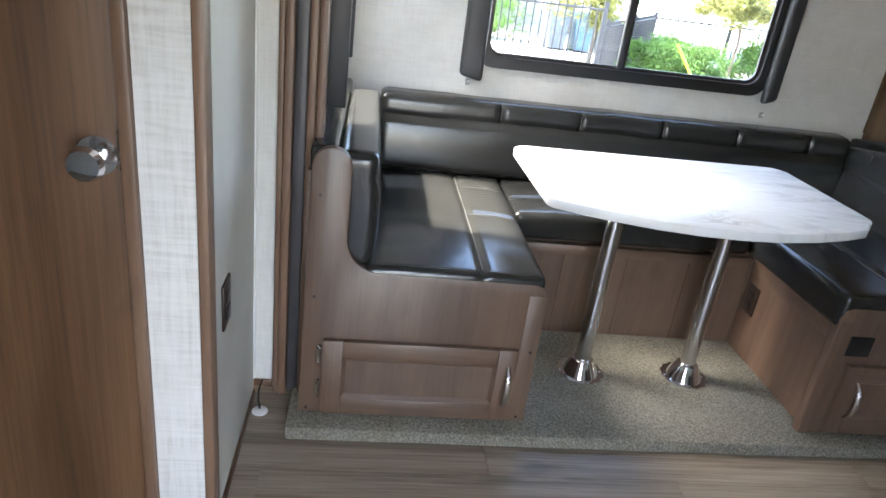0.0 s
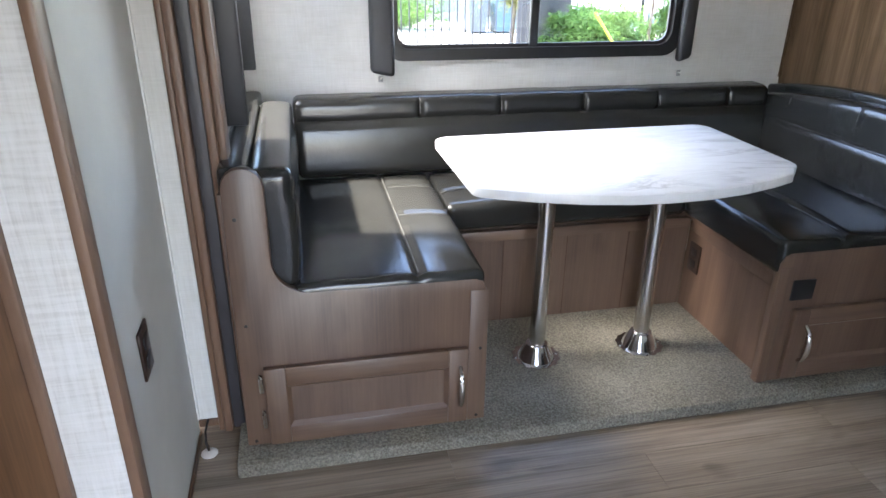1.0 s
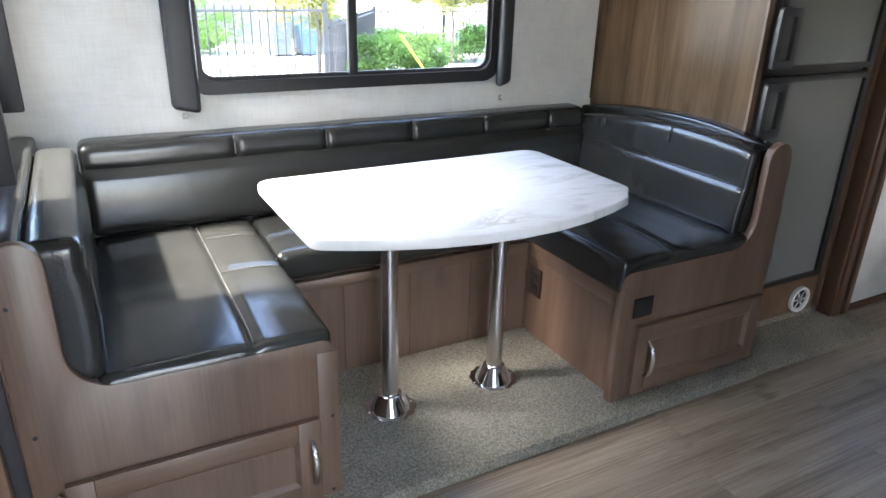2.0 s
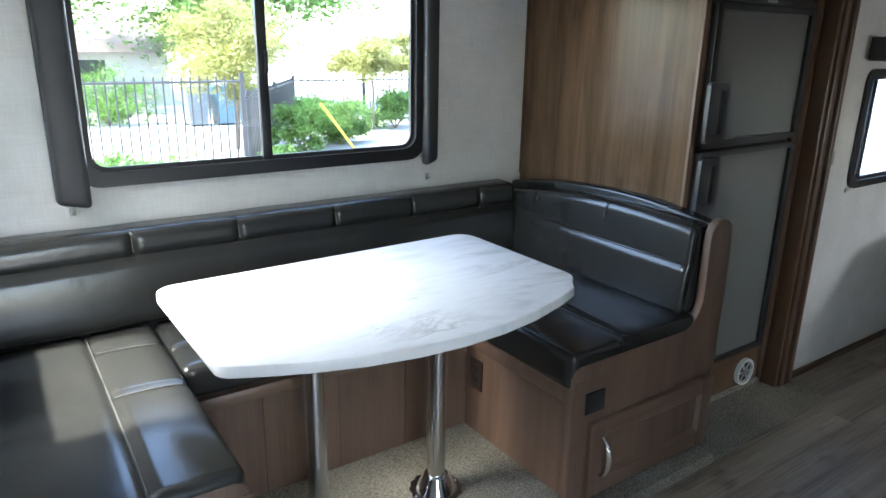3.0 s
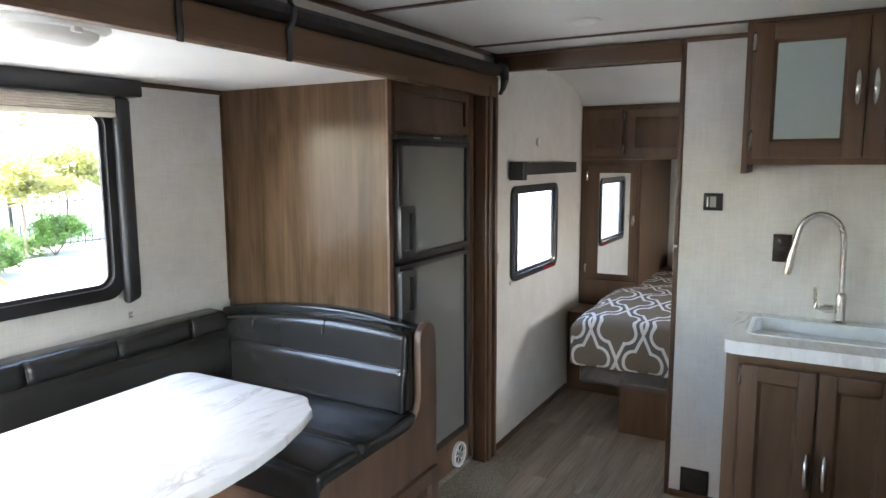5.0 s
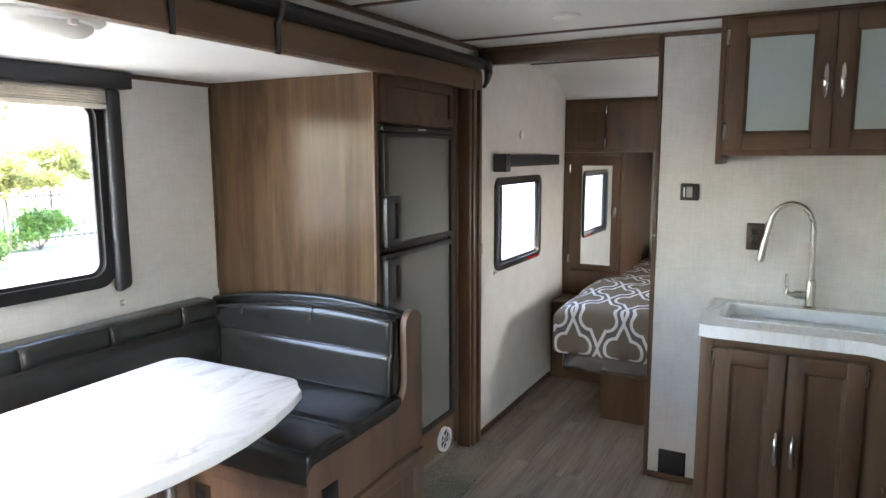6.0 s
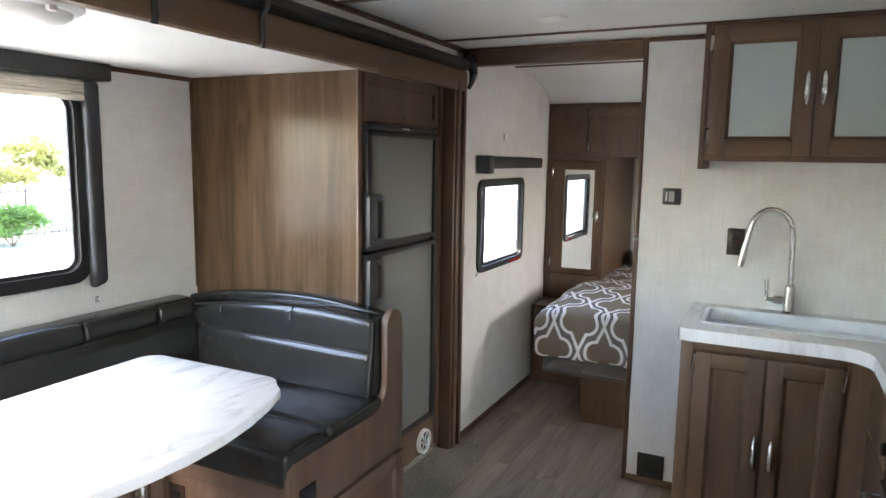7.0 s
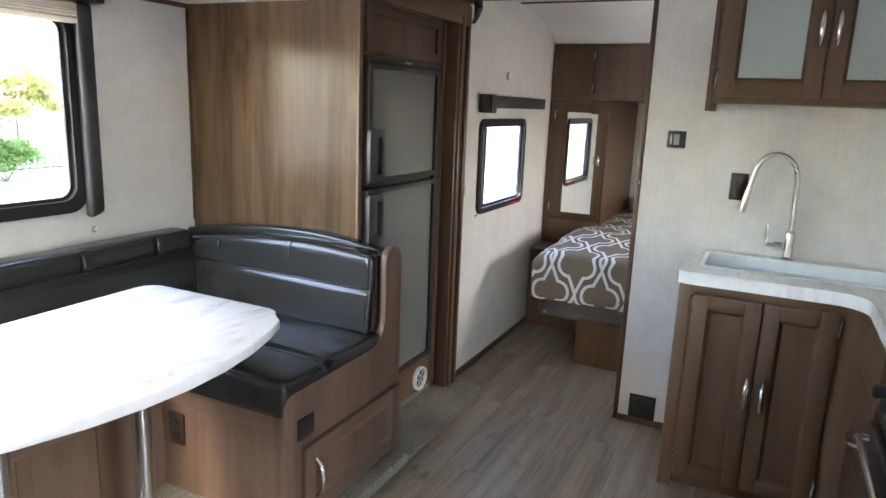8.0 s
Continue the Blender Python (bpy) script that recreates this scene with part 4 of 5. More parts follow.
# ---- fridge and its cabinet ----
fc = thing("fridge_cabinet", (2.8, 2.4, CZ), "tall wood-look cabinet that houses the fridge", "cabinet")
part("side_panel", bbox(PANELX, PANELX + 0.018, 2.052, REAR - 0.001, CZ + 0.001, SLZ - 0.001), PANTRY, fc)
part("side_edge", bbox(PANELX - 0.003, PANELX + 0.020, 2.04, 2.0515, CZ + 0.001, SLZ - 0.001, bev=0.002), JAMB, fc)
part("stile", bbox(PANELX + 0.021, 2.468, 2.04, 2.06, CZ + 0.001, SLZ - 0.001, bev=0.002), TRIM, fc)
part("stile", bbox(3.067, 3.098, 2.04, 2.06, CZ + 0.001, SLZ - 0.001, bev=0.002), TRIM, fc)
part("edge_strip", bbox(3.0985, 3.112, 2.02, 2.06, CZ + 0.001, SLZ - 0.001, bev=0.003), JAMB, fc, "pale edge strip")
up = part("upper_panel", bbox(2.469, 3.088, 2.044, 2.06, 1.572, SLZ - 0.001), TRIM, fc)
part("upper_frame", ring(bmesh.new(), rrect(2.472, 3.085, 1.58, 1.755, 0.002, 2), rrect(2.508, 3.05, 1.614, 1.722, 0.002, 2), "xz", 2.032, 2.0435), TRIM, up)
lp = part("lower_panel", bbox(2.469, 3.088, 2.036, 2.06, CZ + 0.001, 0.208, bev=0.002), CABX, fc)
part("pull", tube(bmesh.new(), [(2.62, 2.036, 0.085), (2.63, 2.015, 0.082), (2.69, 2.012, 0.082), (2.70, 2.036, 0.085)], 0.006, 8), NICKEL, lp, "small nickel pull")
vt = thing("floor_vent", (2.975, 2.03, 0.09), "round pale furnace vent with spoked louvres", "vent")
rn = bmesh.new()
ring(rn, [(2.975 + 0.058 * math.cos(a), 0.107 + 0.058 * math.sin(a)) for a in (2 * math.pi * k / 28 for k in range(28))], [(2.975 + 0.048 * math.cos(a), 0.107 + 0.048 * math.sin(a)) for a in (2 * math.pi * k / 28 for k in range(28))], "xz", 2.018, 2.0355)
part("rim", rn, WHITEP, vt)
# no real holes: the shade between the louvres is a black disc
part("backing", tube(bmesh.new(), [(2.975, 2.0355, 0.107), (2.975, 2.031, 0.107)], 0.0475, 28), BLACKP, vt, "black disc in place of the shaded openings")
for k in range(6):
    a = math.pi * k / 3
    part("louvre", tube(bmesh.new(), [(2.975 + 0.010 * math.cos(a), 2.024, 0.107 + 0.010 * math.sin(a)), (2.975 + 0.05 * math.cos(a), 2.023, 0.107 + 0.05 * math.sin(a))], 0.0042, 6, 0.5), WHITEP, vt)
part("hub", tube(bmesh.new(), [(2.975, 2.0305, 0.107), (2.975, 2.018, 0.107)], 0.013, 14), GREYP, vt)

HX0, HX1 = 2.46, 2.568
fr = thing("fridge", (2.78, 2.3, 0.21), "two-door fridge with grey panels in black frames", "fridge")
part("body", bbox(2.47, 3.066, 2.062, 2.7, 0.21, 1.57), BLACKP, fr)
part("top_rail", bbox(2.471, 3.064, 2.022, 2.061, 1.546, 1.569, bev=0.003), BLACKP, fr)
part("badge", bbox(2.74, 2.80, 2.0195, 2.0215, 1.554, 1.562, bev=0.0005), GREYP, fr)
for z0, z1, h0, h1 in ((1.082, 1.543, 1.095, 1.295), (0.212, 1.064, 0.855, 1.045)):
    d = part("door", bbox(2.50, 3.036, 2.031, 2.061, z0 + 0.018, z1 - 0.018), FRIDGE, fr, "grey reflective door panel")
    part("door_frame", ring(bmesh.new(), rrect(2.472, 3.064, z0, z1, 0.008, 3), rrect(2.50, 3.034, z0 + 0.02, z1 - 0.02, 0.004, 3), "xz", 2.018, 2.061), BLACKP, d, "black door frame")
    hb = bmesh.new()
    ring(hb, rrect(HX0, HX1, h0, h1, 0.014, 4), rrect(HX0 + 0.024, HX1 - 0.026, h0 + 0.028, h1 - 0.028, 0.006, 4), "xz", 2.002, 2.0175)
    part("handle", hb, HANDLEP, d, "dark grey loop handle")

# ---- kitchen ----
KX = 2.79


def face_box(x0, x1, y0, y1, z0, z1, bev=0.0):
    return bbox(min(x0, x1), max(x0, x1), min(y0, y1), max(y0, y1), z0, z1, bev=bev)


def door_x(parent, x, y0, y1, z0, z1, st, panel_mat, handle_y=None, hz=None, hinge_y=None, hinge_z=()):
    """A framed cabinet door in a face at x that looks towards -x."""
    d = part("door", face_box(x - 0.008, x - 0.003, y0 + st - 0.003, y1 - st + 0.003, z0 + st - 0.003, z1 - st + 0.003), panel_mat, parent, "frosted glass panel" if panel_mat is FROST else "")
    for a, b in ((y0, y0 + st), (y1 - st, y1)):
        part("stile", face_box(x - 0.021, x - 0.002, a, b, z0, z1, 0.003), CAB, d)
    for a, b in ((z0, z0 + st), (z1 - st, z1)):
        part("rail", face_box(x - 0.0205, x - 0.002, y0 + st, y1 - st, a, b, 0.003), CABX, d)
    part("panel_bead", bead("x", y0 + st, y1 - st, z0 + st, z1 - st, x - 0.0195, x - 0.0082), CABX, d, smooth=False)
    if handle_y is not None:
        part("handle", pull(bmesh.new(), x - 0.019, handle_y, *hz, out=(-1, 0, 0)), NICKEL, d, "brushed nickel bow handle")
    for z in hinge_z:
        part("hinge", tube(bmesh.new(), [(x - 0.012, hinge_y, z - 0.03), (x - 0.021, hinge_y, z - 0.026), (x - 0.021, hinge_y, z + 0.026), (x - 0.012, hinge_y, z + 0.03)], 0.0065, 8), NICKEL, d, "nickel hinge")
    return d


kc = thing("sink_cabinet", (3.0, 0.6, 0), "brown wood sink cabinet with two framed doors", "cabinet", "kitchen cabinets")
part("body", bbox(KX, PARTX - 0.012, 0.305, 0.878, 0.05, 0.806), CAB, kc)
part("toe_kick", bbox(KX + 0.04, PARTX - 0.012, 0.305, 0.86, 0.001, 0.0495), CAB, kc)
part("side_stile", face_box(KX - 0.004, KX + 0.03, 0.838, 0.881, 0.002, 0.806, 0.003), CAB, kc)
part("face_rail", face_box(KX - 0.0035, KX - 0.0005, 0.33, 0.837, 0.782, 0.806, 0.001), CABX, kc)
door_x(kc, KX - 0.001, 0.603, 0.828, 0.066, 0.774, 0.052, CAB, 0.619, (0.375, 0.495), 0.834, (0.14, 0.735))
door_x(kc, KX - 0.001, 0.370, 0.595, 0.066, 0.774, 0.052, CAB, 0.566, (0.375, 0.495), 0.364, (0.14, 0.73))
sc = thing("side_cabinet", (2.6, 0.0, 0), "brown wood corner cabinet beside the oven", "cabinet", "kitchen cabinets")
part("body", bbox(2.325, KX - 0.006, FRONTW + 0.001, 0.30, 0.05, 0.806), CAB, sc)
part("corner_filler", prism(bmesh.new(), [(2.70, 0.3005), (KX - 0.0055, 0.3005), (KX - 0.0055, 0.36), (2.765, 0.345), (2.72, 0.318)], "xy", 0.05, 0.805), CAB, sc)
for z in (0.40, 0.62):
    part("drawer_joint", bbox(2.335, 2.69, 0.3005, 0.302, z, z + 0.004), TRIM, sc)
part("handle", tube(bmesh.new(), [(2.45, 0.301, 0.47), (2.455, 0.325, 0.475), (2.525, 0.325, 0.475), (2.53, 0.301, 0.47)], 0.007, 8), NICKEL, sc, "nickel drawer pull")
ov = thing("oven", (2.05, 0.0, 0), "black gas oven with knobs and a metal handle", "oven")
part("body", bbox(1.785, 2.32, FRONTW + 0.001, 0.288, 0.05, 0.806), BLACKP, ov)
part("oven_door", bbox(1.80, 2.305, 0.2885, 0.312, 0.12, 0.62, bev=0.006), BLACKP, ov)
part("handle", tube(bmesh.new(), [(1.84, 0.312, 0.585), (1.84, 0.335, 0.585), (2.26, 0.335, 0.585), (2.26, 0.312, 0.585)], 0.009, 10), NICKEL, ov, "nickel bar handle")
for x in (1.86, 1.96, 2.07, 2.18, 2.28):
    part("knob", tube(bmesh.new(), [(x, 0.2885, 0.71), (x, 0.318, 0.71), (x, 0.322, 0.71)], [0.02, 0.018, 0.012], 16), BLACKP, ov)


def holed_slab(outer, holes, z0, z1):
    bm = bmesh.new()
    for pts in (outer, *holes):
        vs = [bm.verts.new((x, y, z1)) for x, y in pts]
        for i in range(len(vs)):
            bm.edges.new((vs[i], vs[(i + 1) % len(vs)]))
    r = bmesh.ops.triangle_fill(bm, use_beauty=True, edges=bm.edges[:])
    fs = [f for f in r["geom"] if isinstance(f, bmesh.types.BMFace)]
    e = bmesh.ops.extrude_face_region(bm, geom=fs)
    for v in (g for g in e["geom"] if isinstance(g, bmesh.types.BMVert)):
        v.co.z = z0
    bmesh.ops.recalc_face_normals(bm, faces=bm.faces[:])
    return bm


edge = [(PARTX - 0.002, 0.892), (2.806, 0.896), (2.776, 0.886), (2.762, 0.858), (2.762, 0.40)] + arch(2.662, 0.40, 0.10, 0, -90, 8) + [(1.78, 0.30), (1.78, FRONTW + 0.002), (PARTX - 0.002, FRONTW + 0.002)]
hole = rrect(2.885, 3.175, 0.13, 0.83, 0.03)
ct = thing("countertop", (3.0, 0.5, 0.8), "white marble-look countertop with a set-in sink", "countertop")
part("slab", holed_slab(edge, [hole], 0.808, 0.853), MARBLE, ct)
sk = thing("sink", (3.03, 0.48, 0.66), "pale grey composite sink set in the counter", "sink")
part("rim", ring(bmesh.new(), rrect(2.884, 3.176, 0.129, 0.831, 0.03), rrect(2.90, 3.16, 0.145, 0.815, 0.025), "xy", 0.8535, 0.857), SINK, sk)
part("basin", ring(bmesh.new(), rrect(2.886, 3.174, 0.131, 0.829, 0.03), rrect(2.90, 3.16, 0.145, 0.815, 0.025), "xy", 0.81, 0.853), SINK, sk)
part("bottom", prism(bmesh.new(), rrect(2.886, 3.174, 0.131, 0.829, 0.03), "xy", 0.795, 0.8095), SINK, sk)
part("drain", lathe(bmesh.new(), [(0.04, 0.81), (0.038, 0.814), (0.02, 0.812)], 3.03, 0.48, 20), NICKEL, sk)
fa = thing("faucet", (3.215, 0.55, 0.848), "brushed nickel gooseneck pull-down faucet", "faucet")
part("body", lathe(bmesh.new(), [(0.024, 0.8535), (0.024, 0.86), (0.018, 0.865), (0.018, 0.955), (0.016, 0.965), (0.012, 0.97)], 3.215, 0.537, 20), NICKEL, fa)
neck = [(3.215, 0.537, 0.965), (3.215, 0.539, 1.06), (3.215, 0.541, 1.16)] + [(3.213, 0.543 + 0.076 * (1 - math.cos(radians(a))), 1.17 + 0.092 * math.sin(radians(a))) for a in range(15, 166, 15)] + [(3.21, 0.697, 1.165), (3.208, 0.706, 1.125)]
part("neck", tube(bmesh.new(), neck, 0.0108, 12), NICKEL, fa)
part("spray_head", tube(bmesh.new(), [(3.208, 0.706, 1.124), (3.207, 0.711, 1.10), (3.206, 0.718, 1.05), (3.205, 0.722, 1.028)], [0.012, 0.0135, 0.015, 0.013], 14), NICKEL, fa)
part("lever", tube(bmesh.new(), [(3.215, 0.565, 0.905), (3.214, 0.60, 0.905), (3.213, 0.618, 0.908), (3.212, 0.621, 0.94), (3.212, 0.622, 0.985)], [0.010, 0.011, 0.010, 0.0075, 0.0065], 10), NICKEL, fa)
part("lever_hub", tube(bmesh.new(), [(3.215, 0.56, 0.905), (3.215, 0.592, 0.905)], 0.017, 14), NICKEL, fa)
fv = outlet("floor_heater_vent", "x", PARTX, 1.03, 0.084, 0.116, 0.112, -1, BLACKP, "black heat vent low on the partition", False)
fv["category"] = "vent"
part("grille", ring(bmesh.new(), rrect(0.985, 1.075, 0.042, 0.126, 0.01), rrect(0.996, 1.064, 0.053, 0.115, 0.008), "yz", PARTX - 0.012, PARTX - 0.0075), SEAL, fv)
pk = bmesh.new()
tube(pk, [(PARTX - 0.006, 1.146, 1.106), (PARTX - 0.016, 1.146, 1.106), (PARTX - 0.018, 1.146, 1.106), (PARTX - 0.026, 1.146, 1.106)], [0.005, 0.005, 0.009, 0.007], 12)
single("partition_knob", pk, NICKEL, "small nickel knob on the partition's edge trim", "knob")

UX = 3.02
uc = thing("upper_cabinet", (3.14, 0.3, 1.42), "brown wood wall cabinet with frosted glass doors", "cabinet", "kitchen cabinets")
part("body", bbox(UX, PARTX - 0.001, FRONTW + 0.002, 0.868, 1.447, CEILZ - 0.001), CAB, uc)
part("side_panel", face_box(UX - 0.004, PARTX - 0.001, 0.869, 0.889, 1.415, CEILZ - 0.001, 0.002), TRIM, uc)
for k, (a, b, hy, gy) in enumerate(((0.518, 0.855, 0.541, 0.862), (0.176, 0.513, 0.490, 0.170), (-0.166, 0.171, -0.145, 0.174))):
    door_x(uc, UX - 0.001, a, b, 1.470, 1.934, 0.056, FROST, hy, (1.645, 1.765), gy, (1.535, 1.875))

# ---- bedroom ----
WX = 4.64
wr = thing("wardrobe", (4.9, 1.8, 0.51), "dark brown wardrobe with a mirrored door beside the bed", "wardrobe")
part("body", bbox(WX, 5.58, 1.605, MAINW - 0.001, 0.512, 1.464), CAB, wr)
md = part("door", face_box(WX - 0.020, WX - 0.001, 1.622, 1.945, 0.695, 1.432, 0.003), CAB, wr)
part("mirror", face_box(WX - 0.0235, WX - 0.0205, 1.668, 1.868, 0.729, 1.381), MIRROR, md, "tall mirror pane")
part("mirror_frame", ring(bmesh.new(), rrect(1.660, 1.876, 0.721, 1.389, 0.003, 2), rrect(1.669, 1.867, 0.73, 1.38, 0.002, 2), "yz", WX - 0.027, WX - 0.0206), CAB, md)
part("handle", pull(bmesh.new(), WX - 0.019, 1.641, 1.04, 1.12, out=(-1, 0, 0)), NICKEL, md, "nickel handle")
for z in (0.76, 1.36):
    part("hinge", tube(bmesh.new(), [(WX - 0.014, 1.951, z - 0.026), (WX - 0.02, 1.951, z), (WX - 0.014, 1.951, z + 0.026)], 0.006, 8), NICKEL, md)
part("lower_door", face_box(WX - 0.018, WX - 0.001, 1.622, 1.945, 0.53, 0.68, 0.003), CAB, wr)
oc = thing("overhead_cabinet", (4.9, 1.2, 1.465), "dark brown overhead cabinet across the bed", "cabinet")
part("body", bbox(WX, 5.58, FRONTW + 0.01, MAINW - 0.001, 1.4655, 1.806), CAB, oc)
for k, (a, b) in enumerate(((1.73, 1.95), (1.32, 1.70), (0.91, 1.29), (0.50, 0.88))):
    d = part("door", face_box(WX - 0.018, WX - 0.001, a, b, 1.49, 1.775, 0.003), CAB, oc)
    part("panel_frame", ring(bmesh.new(), rrect(a + 0.003, b - 0.003, 1.493, 1.772, 0.002, 2), rrect(a + 0.05, b - 0.05, 1.54, 1.725, 0.002, 2), "yz", WX - 0.025, WX - 0.0185), CAB, d)
    for z in (1.53, 1.73):
        part("hinge", tube(bmesh.new(), [(WX - 0.014, a - 0.008, z - 0.024), (WX - 0.022, a - 0.008, z), (WX - 0.014, a - 0.008, z + 0.024)], 0.006, 8), NICKEL, d)
ns = thing("nightstand", (4.9, 1.8, 0), "dark brown built-in bedside base", "nightstand")
part("body", bbox(4.39, 5.58, 1.52, MAINW - 0.014, 0.001, 0.495), CAB, ns)
part("top", bbox(4.378, 5.58, 1.51, MAINW - 0.014, 0.4955, 0.511, bev=0.003), CABX, ns)
bd = thing("bed", (4.6, 0.85, 0), "bed with a taupe and white ogee-print spread on a plastic-wrapped mattress", "bed")
part("base", bbox(3.835, 5.55, 0.25, 1.503, 0.001, 0.285), CAB, bd)
part("mattress", soft_box(3.80, 5.56, 0.12, 1.505 + 0.0, 0.287, 0.60, 0.05, None, 0.12), PLASTIC, bd, "mattress in clear plastic wrap")


def drape(p):
    q = p.copy()
    q += 0.008 * noise.noise_vector(p * 5.0)
    if p.z < 0.45:
        k = (0.45 - p.z) / 0.12
        q.x += 0.012 * k * math.sin(p.y * 24)
        q.y += 0.010 * k * math.sin(p.x * 21)
        q.z += 0.02 * k * noise.noise(Vector((p.x * 2.5, p.y * 2.5, 0)))
    u = (p.x - 3.78) / 1.78
    if p.z > 0.5:
        q.z += 0.035 * min(1, max(0, u) * 3) - 0.05 * max(0.0, (p.y - 1.60) / 0.17) ** 2
    return q


spread = soft_box(3.775, 5.57, 0.10, 1.775, 0.352, 0.63, 0.036, drape, 0.03)
bmesh.ops.delete(spread, geom=[f for f in spread.faces if f.calc_center_median().z < 0.362 and f.normal.z < -0.7], context="FACES")
single("bedspread", spread, SPREAD, "taupe bedspread with a white and grey ogee lattice print", "bedspread")
part("wrap_skirt", soft_box(3.785, 5.5, 0.14, 1.72, 0.262, 0.40, 0.03, lambda p: p + 0.02 * noise.noise_vector(p * 7.0), 0.05), PLASTIC, bd, "crumpled clear plastic wrap")
pl = soft_box(5.2, 5.55, 0.95, 1.5, 0.62, 0.80, 0.08, lambda p: p + 0.01 * noise.noise_vector(p * 6.0), 0.05)
single("pillow", pl, SPREAD, "printed pillow at the head of the bed", "pillow")

# ---- ceiling fittings, small wall things ----
dm = thing("dome_light", (1.25, 2.07, SLZ), "oval white dome light on the slide ceiling, switched off", "ceiling light", "ceiling lights")
db = bmesh.new()
lathe(db, [(0.125, -0.0005), (0.128, -0.008), (0.118, -0.016), (0.10, -0.018)], 0, 0, 32)
bmesh.ops.scale(db, vec=(1.0, 0.72, 1.0), verts=db.verts[:])
bmesh.ops.translate(db, vec=(1.225, 2.09, SLZ), verts=db.verts[:])
part("rim", db, WHITEP, dm)
db = bmesh.new()
lathe(db, [(0.10, -0.0182), (0.097, -0.03), (0.08, -0.042), (0.04, -0.049), (0.01, -0.05)], 0, 0, 32)
bmesh.ops.scale(db, vec=(1.0, 0.72, 1.0), verts=db.verts[:])
bmesh.ops.translate(db, vec=(1.225, 2.09, SLZ), verts=db.verts[:])
part("lens", db, DOME, dm, "white lens")
part("switch", bbox(1.215, 1.235, 1.995, 2.01, SLZ - 0.03, SLZ - 0.018, bev=0.003), WHITEP, dm)
pkl = thing("puck_light", (2.716, 1.393, CEILZ), "small round white ceiling light, switched off", "ceiling light", "ceiling lights")
part("rim", lathe(bmesh.new(), [(0.06, CEILZ - 0.0005), (0.058, CEILZ - 0.008), (0.045, CEILZ - 0.010)], 2.716, 1.393, 28), WHITEP, pkl)
part("lens", lathe(bmesh.new(), [(0.044, CEILZ - 0.0102), (0.035, CEILZ - 0.016), (0.01, CEILZ - 0.018)], 2.716, 1.393, 28), DOME, pkl)
sd2 = bmesh.new()
tube(sd2, [(3.84, MAINW - 0.0005, 1.562), (3.84, MAINW - 0.012, 1.562)], 0.022, 20)
single("wall_sensor", sd2, WHITEP, "small white disc on the bedroom wall", "sensor")
bc = thing("blind_clip", (3.48, MAINW, 0.835), "tiny clear plastic hold-down clip below the bedroom window", "clip", "blind clips")
part("base", bbox(3.473, 3.487, MAINW - 0.004, MAINW - 0.0005, 0.825, 0.845, bev=0.0015), GREYP, bc)
part("hook", tube(bmesh.new(), [(3.48, MAINW - 0.0042, 0.837), (3.482, MAINW - 0.012, 0.836), (3.484, MAINW - 0.014, 0.843)], 0.0025, 6), WHITEP, bc)
outlet("wall_switch", "y", MAINW, 3.31, 0.985, 0.028, 0.055, -1, GREYP, "small grey switch on the bedroom wall", False)

# ---- outdoors ----
setting("ground", bbox(-150, 220, 2.97, 400, -0.86, -0.75), CONC, "pale concrete lot outside", "ground")
# never in view; its dark colour limits light thrown in by the entry opening
setting("ground_behind", bbox(-150, 220, -250, 2.969, -0.87, -0.76), DARKG, "unseen ground behind the trailer, kept dark to cut bounced light", "ground")


def leaves(bm, cx, cy, cz, rx, ry, rz, count, size, rng, clumps=14):
    """A crown of small leaves gathered in clumps, with gaps and an uneven outline."""
    cl = []
    for _ in range(clumps):
        d = Vector((rng.gauss(0, 1), rng.gauss(0, 1), rng.gauss(0, 1))).normalized() * rng.random() ** 0.4 * rng.uniform(0.75, 1.2)
        cl.append((Vector((cx + d.x * rx, cy + d.y * ry, cz + d.z * rz)), rng.uniform(0.16, 0.40)))
    for k in range(count):
        c, w = cl[k % clumps]
        inner = k % 7 == 0
        w *= 0.8 if inner else 1.0
        p = c + Vector((rng.gauss(0, 0.5) * rx * w, rng.gauss(0, 0.5) * ry * w, rng.gauss(0, 0.5) * rz * w)) * 1.3
        a = Vector((rng.gauss(0, 1), rng.gauss(0, 1), rng.gauss(0, 0.6))).normalized() * size * rng.uniform(0.6, 1.3) * (2.4 if inner else 1.0)
        b = a.cross(Vector((rng.gauss(0, 1), rng.gauss(0, 1), rng.gauss(0, 1)))).normalized() * a.length * 0.5
        bm.faces.new([bm.verts.new(q) for q in (p - a, p - b * 0.9, p + a, p + b * 0.9)])
    return bm


def tree(x, y, height, rx, rz, count, size, material, label, seed, trunk=0.1, group="trees outside"):
    rng = random.Random(seed)
    g = -0.75
    t = thing("tree", (x, y, g), label, "tree", group)
    top = g + height - rz
    bm = bmesh.new()
    tube(bm, [(x, y, g), (x + 0.05, y, g + (top - g) * 0.5), (x - 0.04, y + 0.03, top)], [trunk, trunk * 0.8, trunk * 0.55], 9)
    for k in range(7):
        a = 2 * math.pi * k / 7 + rng.random()
        tube(bm, [(x, y, top - 0.35 * rz), (x + rx * 0.35 * math.cos(a), y + rx * 0.35 * math.sin(a), top + rz * 0.1), (x + rx * 0.75 * math.cos(a), y + rx * 0.75 * math.sin(a), top + rz * rng.uniform(0.1, 0.6))], [trunk * 0.45, trunk * 0.25, trunk * 0.08], 6)
    part("trunk", bm, BARK, t)
    part("crown", leaves(bmesh.new(), x, y, top, rx, rx, rz, count, size, rng, 40 if count > 30000 else 22), material, t, smooth=False)
    return t


